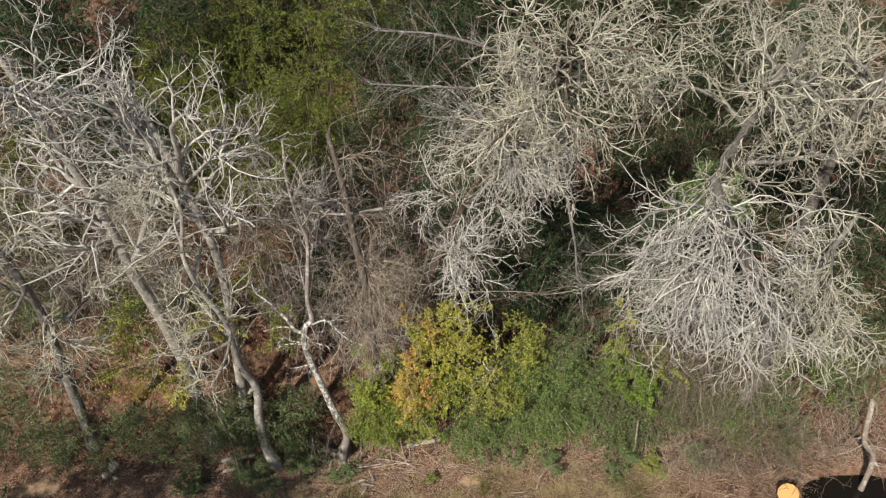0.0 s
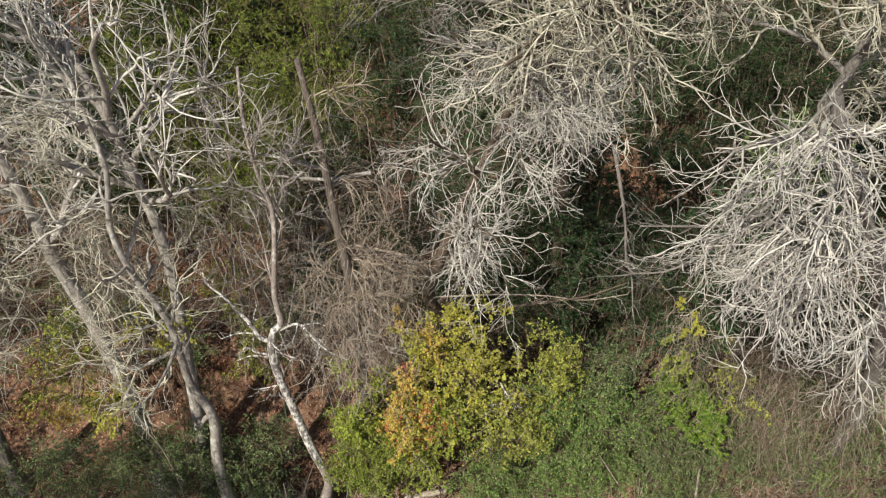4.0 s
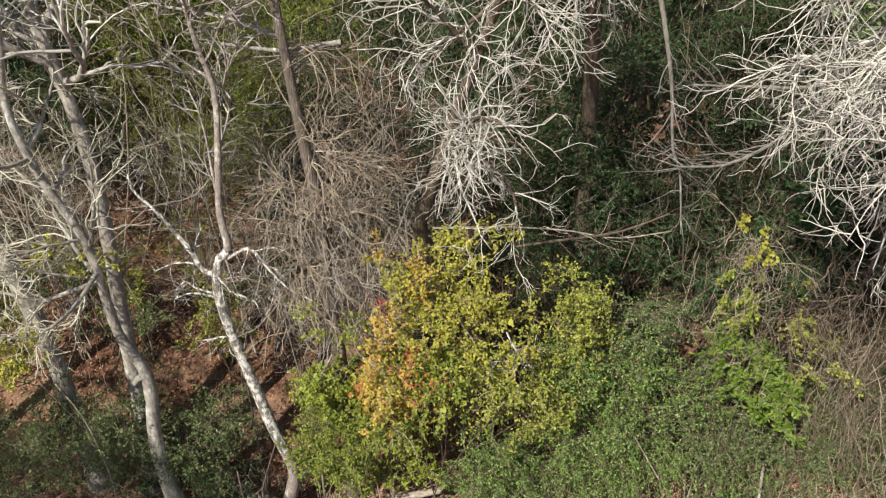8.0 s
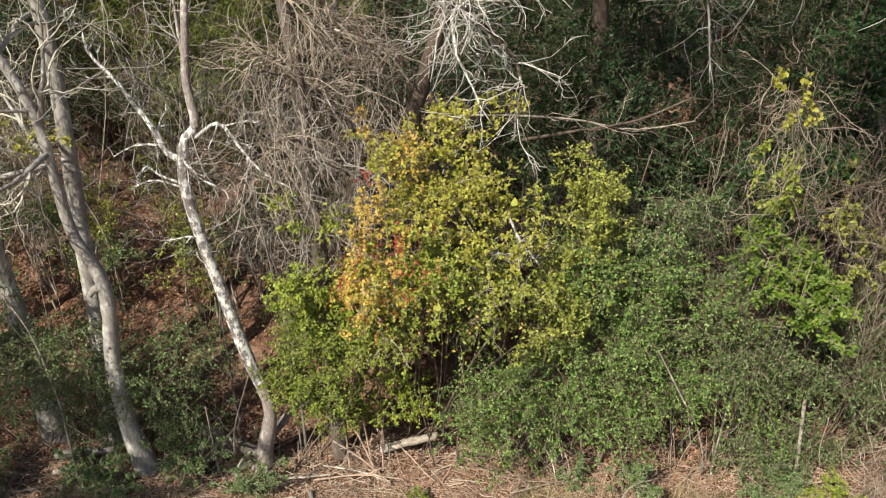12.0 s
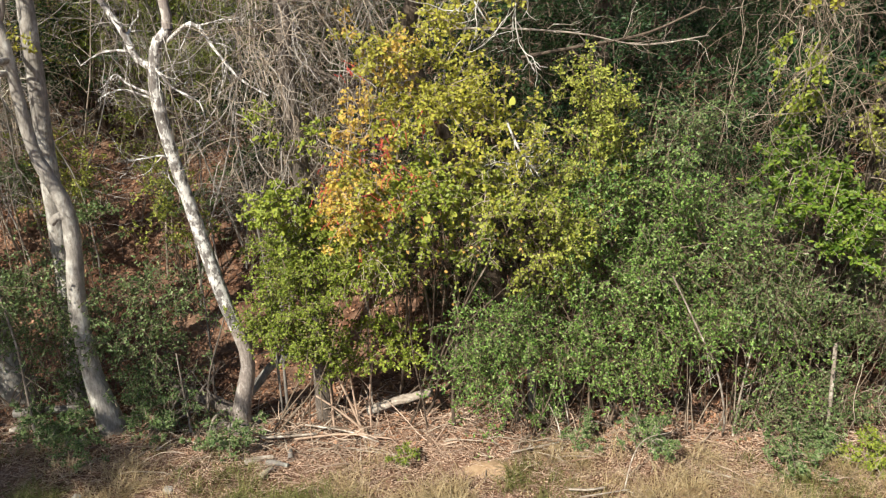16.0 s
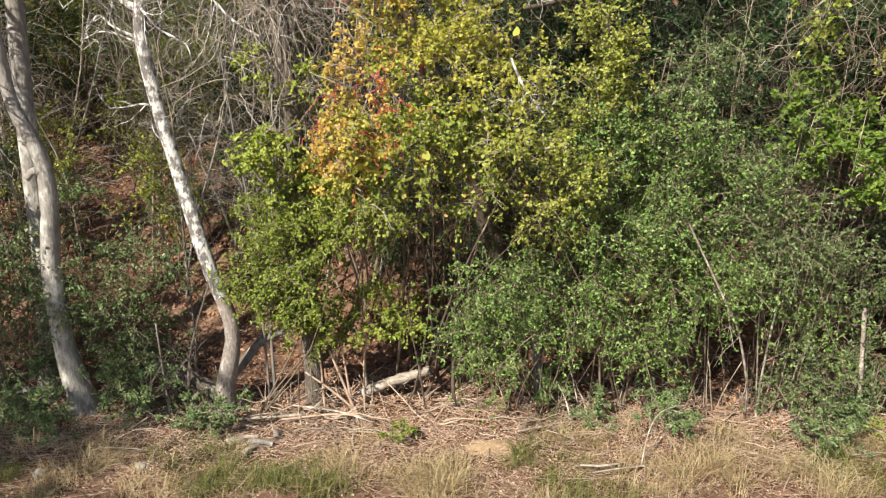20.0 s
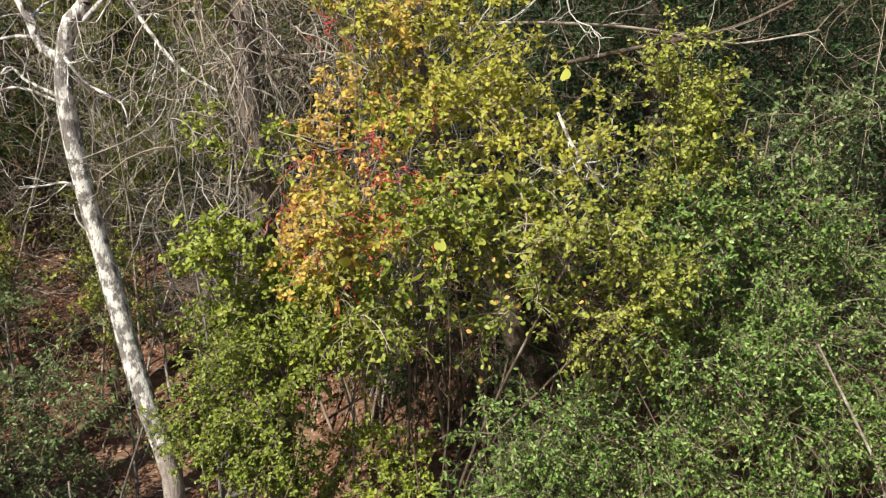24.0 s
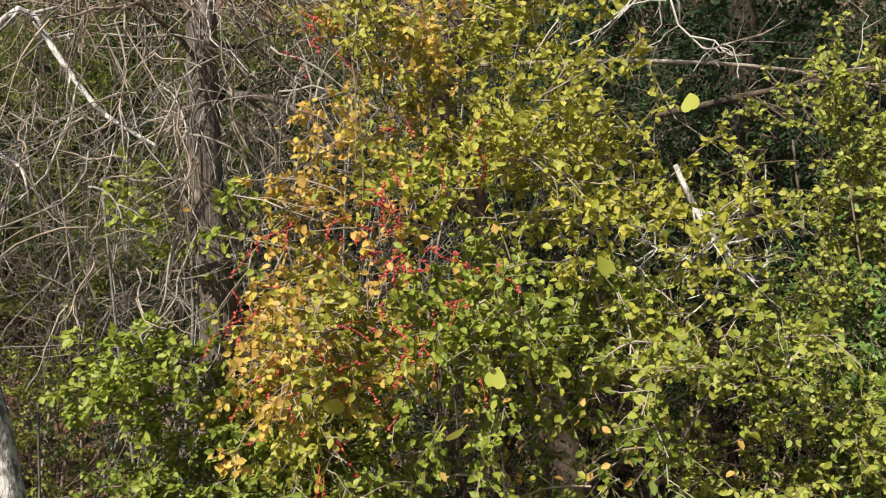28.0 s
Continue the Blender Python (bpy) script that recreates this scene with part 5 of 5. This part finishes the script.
# ---------------------------------------------------------------- sand, stones, stump, brush
def mound(name, label, category, at, rx, ry, h, mat, seed, kind=""):
    """A low uneven heap."""
    rng = np.random.default_rng(seed)
    n_r, n_a = 9, 24
    a = np.linspace(0, 2 * math.pi, n_a, endpoint=False)
    edge = 1 + 0.18 * np.sin(a * 2 + seed) + 0.1 * np.sin(a * 5 + 2 * seed)
    v = []
    for k in range(n_r):
        f = k / (n_r - 1)
        z = h * (0.5 + 0.5 * math.cos(math.pi * f)) - 0.03 * f
        v.append(np.stack([np.cos(a) * rx * f * edge, np.sin(a) * ry * f * edge, z + rng.normal(0, 0.006, n_a)], -1))
    v = np.concatenate(v)
    v[:, 2] += ground_z(v[:, 0] + at[0], v[:, 1] + at[1]) - gz(*at)
    i = np.arange(n_r * n_a).reshape(n_r, n_a)
    q = np.stack([i[:-1], np.roll(i, -1, 1)[:-1], np.roll(i, -1, 1)[1:], i[1:]], -1)
    ob = part(name, (v, q[:, :, ::-1]), mat, None, label, kind=kind)
    ob.location = (*at, gz(*at))
    return tagged(ob, category=category)


mound("sand_mound", "low heap of bare tan sand on the straw", "sand", (1.27, -0.78), 0.5, 0.3, 0.05, SAND, 1)
mound("sand_mound", "flat patch of bare tan sand", "sand", (3.4, -1.25), 0.35, 0.18, 0.05, SAND, 4)
mound("sand_mound", "bare earthy patch on the clearing", "sand", (-8.6, -0.2), 0.8, 0.4, 0.06, SAND, 7)


def stone(at, size, seed, label, mat=STONE):
    bm = bmesh.new()
    bmesh.ops.create_icosphere(bm, subdivisions=3, radius=1)
    for v in bm.verts:
        f = 1 + 0.35 * noise.noise(v.co * 1.3 + Vector((seed * 3.1, seed, 0))) + 0.1 * noise.noise(v.co * 4 + Vector((seed, 0, 0)))
        v.co = Vector((v.co.x * size[0], v.co.y * size[1], v.co.z * size[2])) * f
    me = bpy.data.meshes.new("stone")
    bm.to_mesh(me)
    bm.free()
    me.materials.append(mat)
    ob = new("stone", me)
    ob.location = (at[0], at[1], gz(*at) + size[2] * 0.5)
    ob.rotation_euler = (0, 0, seed)
    return tagged(ob, label, "stone", "stones on the clearing")


stone((-7.0, 0.2), (0.17, 0.12, 0.1), 2, "pale rounded stone on reddish soil")
stone((-7.15, 0.0), (0.1, 0.07, 0.05), 5, "small pale stone on reddish soil")
stone((-6.9, -0.1), (0.07, 0.06, 0.05), 6, "small pale stone on reddish soil")
stone((-3.1, -1.4), (0.07, 0.05, 0.04), 8, "small tan stone in the grass")
stone((-2.2, -1.2), (0.06, 0.05, 0.04), 9, "small tan stone in the grass")

# rotten pale slabs of wood on the litter
for k, (x, y, l, a) in enumerate(((-1.35, -0.62, 0.32, 20), (-1.12, -0.72, 0.26, -15), (-1.2, -0.9, 0.2, 60), (-1.0, -0.55, 0.18, 100), (-4.3, -0.1, 0.3, 10), (-3.95, -0.15, 0.22, 40))):
    dx, dy = math.cos(radians(a)) * l / 2, math.sin(radians(a)) * l / 2
    stick("wood_chunk", "crumbling grey chunk of rotten wood on litter", [(x - dx, y - dy, gz(x, y) + 0.03), (x, y, gz(x, y) + 0.05), (x + dx, y + dy, gz(x, y) + 0.04)], 0.038, 0.022, BARK_GREY if k % 2 else DEADWOOD, seed=50 + k, category="wood", group="rotten wood chunks")

# sawn log end
saw = thing("sawn_log", "thick log with a fresh orange sawn face", "log", (8.3, -1.9, 0.25))
P, R, D = trunk_line([(0, 0, 0.02), (0.05, 0.12, 0.02), (0.1, 0.28, 0.03)], 0.24, 0.23, 10, 1.0)
part("log_body", tubes(P, R, 12), BARK_BROWN, saw)
saw.rotation_euler = (radians(-45), 0, 0)
a = np.arange(12) * 2 * math.pi / 12
n_ = np.array([-0.33, -0.94, 0])
u_ = np.array([0.94, -0.33, 0])
rim = [u_ * math.cos(b) * 0.235 + np.array([0, 0, 1]) * math.sin(b) * 0.235 + np.array([0, 0, 0.02]) + n_ * 0.012 for b in a]
part("sawn_face", (np.array([*rim, n_ * 0.015 + np.array([0, 0, 0.02])]), [(12, k, (k + 1) % 12, (k + 2) % 12) for k in range(0, 12, 2)]), CUT, saw, "fresh orange sawn wood", False)

# dead brush and broken stalks on the ground
rng = np.random.default_rng(77)
for k, (x, y, sx, sy, n_) in enumerate(((-0.3, 0.1, 0.7, 0.3, 130), (-1.0, -0.2, 0.8, 0.3, 110), (0.6, 0.0, 0.6, 0.3, 90), (-2.2, -0.1, 0.5, 0.3, 80), (3.6, -0.1, 0.9, 0.35, 110), (2.4, -0.2, 0.7, 0.35, 80), (5.0, -0.1, 0.9, 0.3, 80), (-4.6, -0.3, 1.2, 0.4, 90), (7.2, -0.9, 1.3, 0.5, 150))):
    px_, py_ = x + rng.normal(0, sx, n_), y + rng.normal(0, sy, n_)
    a = rng.uniform(0, 6.28, n_)
    w = np.stack([np.cos(a), np.sin(a), np.abs(rng.normal(0.1, 0.35, n_))], -1)
    P, R, D = grow(rng, on_ground(px_, py_, 0.015), w, rng.uniform(0.15, 0.75, n_), rng.uniform(0.003, 0.011, n_), 5, 0.12, (0, 0, -0.05), 0.5)
    P[:, :, 2] = np.maximum(P[:, :, 2], ground_z(P[:, :, 0], P[:, :, 1]) + 0.01)
    o = np.array([x, y, gz(x, y)])
    th = thing("brush_pile", "scattered dry tan sticks and broken stalks", "sticks", o, "dead brush on the ground", "stuff")
    part("stick_mass", tubes(P - o, R, 4), TWIG_TAN if k % 2 else STRAW, th, kind="stuff")

# broken stalks standing upright below the shrubs
n_ = 54
px_, py_ = rng.uniform(1.0, 6.2, n_), rng.uniform(-0.05, 0.6, n_)
P, R, D = grow(rng, on_ground(px_, py_, -0.01), np.stack([rng.normal(0, 0.22, n_), rng.normal(0, 0.2, n_), np.ones(n_)], -1), rng.uniform(0.25, 0.95, n_), rng.uniform(0.004, 0.012, n_), 5, 0.08, (0, 0, 0), 0.6)
for k in range(n_):
    tagged(part("dead_stalk", tubes(P[k : k + 1], R[k : k + 1], 6), TWIG_BROWN if k % 3 else TWIG_TAN, None, "thin dry stalk standing in the litter"), category="stalk", group="dry stalks below the shrubs")

# pale fallen leaves and stalks over the clearing's edge
cover = np.random.default_rng(78)
x, y = cover.uniform(-10, 11, 26000), cover.normal(-0.6, 0.6, 26000)
PALE_LITTER = leaf_mat("pale_fallen_leaves", [(0.28, 0.145, 0.09), (0.46, 0.285, 0.195), (0.61, 0.43, 0.315), (0.74, 0.57, 0.43)], 0.1, 0.7)
part("pale_litter", leaves(cover, on_ground(x, y, 0.012), 0.032, 0.42, 0.6), PALE_LITTER, None, "pinkish-tan dry leaves on the clearing's edge", kind="stuff")["category"] = "leaves"
# tussocks: each a clump of arching blades
GRASS_DRY = leaf_mat("dry_grass_blades", [(0.34, 0.25, 0.12), (0.5, 0.39, 0.22), (0.66, 0.54, 0.35)], 0.25)
GRASS_GREEN = leaf_mat("green_grass_blades", [(0.09, 0.11, 0.025), (0.18, 0.19, 0.05), (0.36, 0.33, 0.14)], 0.25)
for k in range(210):
    x0 = cover.uniform(-4.4, 5.8)
    y0 = -1.2 - abs(cover.normal(0, 0.45)) if k % 4 else cover.uniform(-1.2, -0.5)
    green = 0.5 + 0.5 * math.sin(2.1 * x0 + 1.7 * y0) > (0.45 if x0 < 0.5 else 0.75)
    n_ = int(cover.integers(30, 80))
    w_ = cover.uniform(0.04, 0.12)
    at_ = np.stack([cover.normal(0, w_, n_), cover.normal(0, w_, n_), np.zeros(n_)], -1)
    ob = part("grass_tussock", blades(cover, at_, cover.uniform(0.1, 0.2) if green else cover.uniform(0.09, 0.24), 0.006, 1.3 if green else 1.7), GRASS_GREEN if green else GRASS_DRY, None,
              "green arching grass tussock in the clearing" if green else "straw-coloured arching grass tussock in the clearing", kind="stuff")
    ob.location = (x0, y0, gz(x0, y0) - 0.005)
    tagged(ob, category="grass", group="grass tussocks")

# red berried twigs and single leaves of the autumn shrub, where they show one by one
rng = np.random.default_rng(79)
o = np.array(yellow.location)
cent = np.array([(-0.1, -0.9, 4.42), (-0.19, -1.0, 3.58), (-0.37, -0.95, 3.32), (0.12, -1.05, 3.7), (0.21, -1.1, 3.58), (0.32, -1.12, 3.49), (0.36, -1.12, 3.35), (0.45, -1.1, 3.52),
                 (-0.04, -1.0, 3.21), (-0.08, -1.0, 3.03), (0.27, -1.1, 3.2), (0.03, -1.0, 2.72), (-0.37, -0.9, 2.97), (0.54, -0.95, 3.95), (0.19, -1.05, 3.85)])
oct_ = np.array([(1, 0, 0), (0, 1, 0), (-1, 0, 0), (0, -1, 0)]) * 0.0065
for c in cent:
    n_ = 8
    P, R, D = grow(rng, c + rng.normal(0, 0.085, (n_, 3)), rng.normal(0, 1, (n_, 3)) + np.array([0, -0.3, -0.4]), rng.uniform(0.06, 0.17, n_), np.full(n_, 0.0022), 5, 0.2, (0, 0, -0.15), 0.6)
    for m_ in range(n_):
        twig_ob = part("red_twig", tubes(P[m_ : m_ + 1] - o, R[m_ : m_ + 1], 4), TWIG_RED, yellow, "thin red twig set with berries")
        b, d, r, t = shoots(rng, P[m_ : m_ + 1], R[m_ : m_ + 1], D[m_ : m_ + 1], 5, 0.1, 1, 80)
        bv, bq = [], []
        for f, p in zip(range(0, 30, 6), b - o + d * 0.006):
            bv += [*(oct_ + p), p - (0, 0, 0.0065), p + (0, 0, 0.0065)]
            bq += [(f + 5, f, f + 1, f + 2), (f + 5, f + 2, f + 3, f), (f + 4, f + 2, f + 1, f), (f + 4, f, f + 3, f + 2)]
        part("berry_mass", (np.array(bv), np.array(bq)), TWIG_RED, twig_ob, "small red berries", kind="stuff")

one = leaves(np.random.default_rng(3), np.zeros((1, 3)), 0.044, 0.64, 0.9)
forms = [mesh_of("leaf", one[0], one[1], m_) for m_ in (LEAF_YELLOW, LEAF_LIME, LEAF_ORANGE)]
big = mesh_of("leaf", one[0] * 1.9, one[1], LEAF_BRIGHT)
for k in range(280):
    c, r = (((0.7, -0.9, 3.4), (0.6, 0.2, 0.6)), ((0.15, -1.1, 3.5), (0.4, 0.15, 0.5)), ((0.9, -1.0, 2.9), (0.6, 0.2, 0.4)))[k % 3]
    p = np.array(c) + rng.normal(0, 0.6, 3) * np.array(r)
    lf = new("leaf", forms[(k % 3 + (k // 3) % 2) % 3])
    lf.parent = yellow
    lf.location = p - o
    lf.rotation_euler = (rng.uniform(-0.4, 1.2), rng.uniform(-0.5, 0.5), rng.uniform(0, 6.28))

# knob on the crooked tree, and the roots of the leaning one
o = np.array(tree_a.location)
P, R, D = trunk_line([(-3.37, -0.06, 2.72), (-3.44, -0.1, 2.74), (-3.5, -0.13, 2.66)], 0.055, 0.035, 6, 1.0)
part("knob", tubes(P - o, R, 6), BARK_PALE, tree_a, "stub of a broken limb")
o = np.array(tree_b.location)
for k, (dx, dy) in enumerate(((-0.4, -0.12), (-0.25, 0.3), (0.25, 0.15), (0.12, -0.2))):
    P, R, D = trunk_line([(-1.74, 0.05, 0.12), (-1.74 + dx * 0.5, 0.05 + dy * 0.5, 0.07), (-1.74 + dx, 0.05 + dy, gz(-1.74 + dx, 0.05 + dy) - 0.03)], 0.06, 0.025, 7, 1.0)
    part("root", tubes(P - o, R, 6), BARK_UPPER, tree_b)

# broad heart-shaped vine leaves hanging in the autumn shrub
VINE_LEAF = leaf_mat("vine_leaves", [(0.4, 0.48, 0.08), (0.6, 0.6, 0.12)], 0.4)
along = np.array([0.0, -0.07, -0.06, 0.08, 0.28, 0.5, 0.72, 0.9, 1.0])
wide = np.array([0.0, 0.14, 0.3, 0.44, 0.47, 0.4, 0.26, 0.1, 0.0])
rib = np.stack([0 * along, np.maximum(along, 0), -0.1 * np.maximum(along, 0) ** 2], -1)
rims = [np.stack([s_ * wide, along, 0.12 * wide - 0.1 * np.maximum(along, 0) ** 2], -1) for s_ in (-1, 1)]
heart = np.concatenate([rib, *rims]) * 0.085
k = np.arange(8)
vine_leaf = mesh_of("vine_leaf", heart, np.concatenate([np.stack([k, k + 1, k + 10, k + 9], -1), np.stack([k + 1, k, k + 18, k + 19], -1)]), VINE_LEAF)
o = np.array(yellow.location)
for k, (x, y, z) in enumerate(((0.6, -1.2, 3.05), (0.57, -1.18, 3.12), (0.0, -1.1, 2.94), (-0.32, -1.0, 3.05), (0.86, -1.1, 3.07), (1.05, -1.0, 3.45), (0.45, -1.15, 2.85), (1.4, -0.9, 4.1))):
    lf = new("vine_leaf", vine_leaf)
    lf.parent = yellow
    lf.location = np.array((x, y, z)) - o
    lf.rotation_euler = (1.0 + 0.3 * math.sin(k * 3), 0.3 * math.cos(k * 5), 1.7 * k)
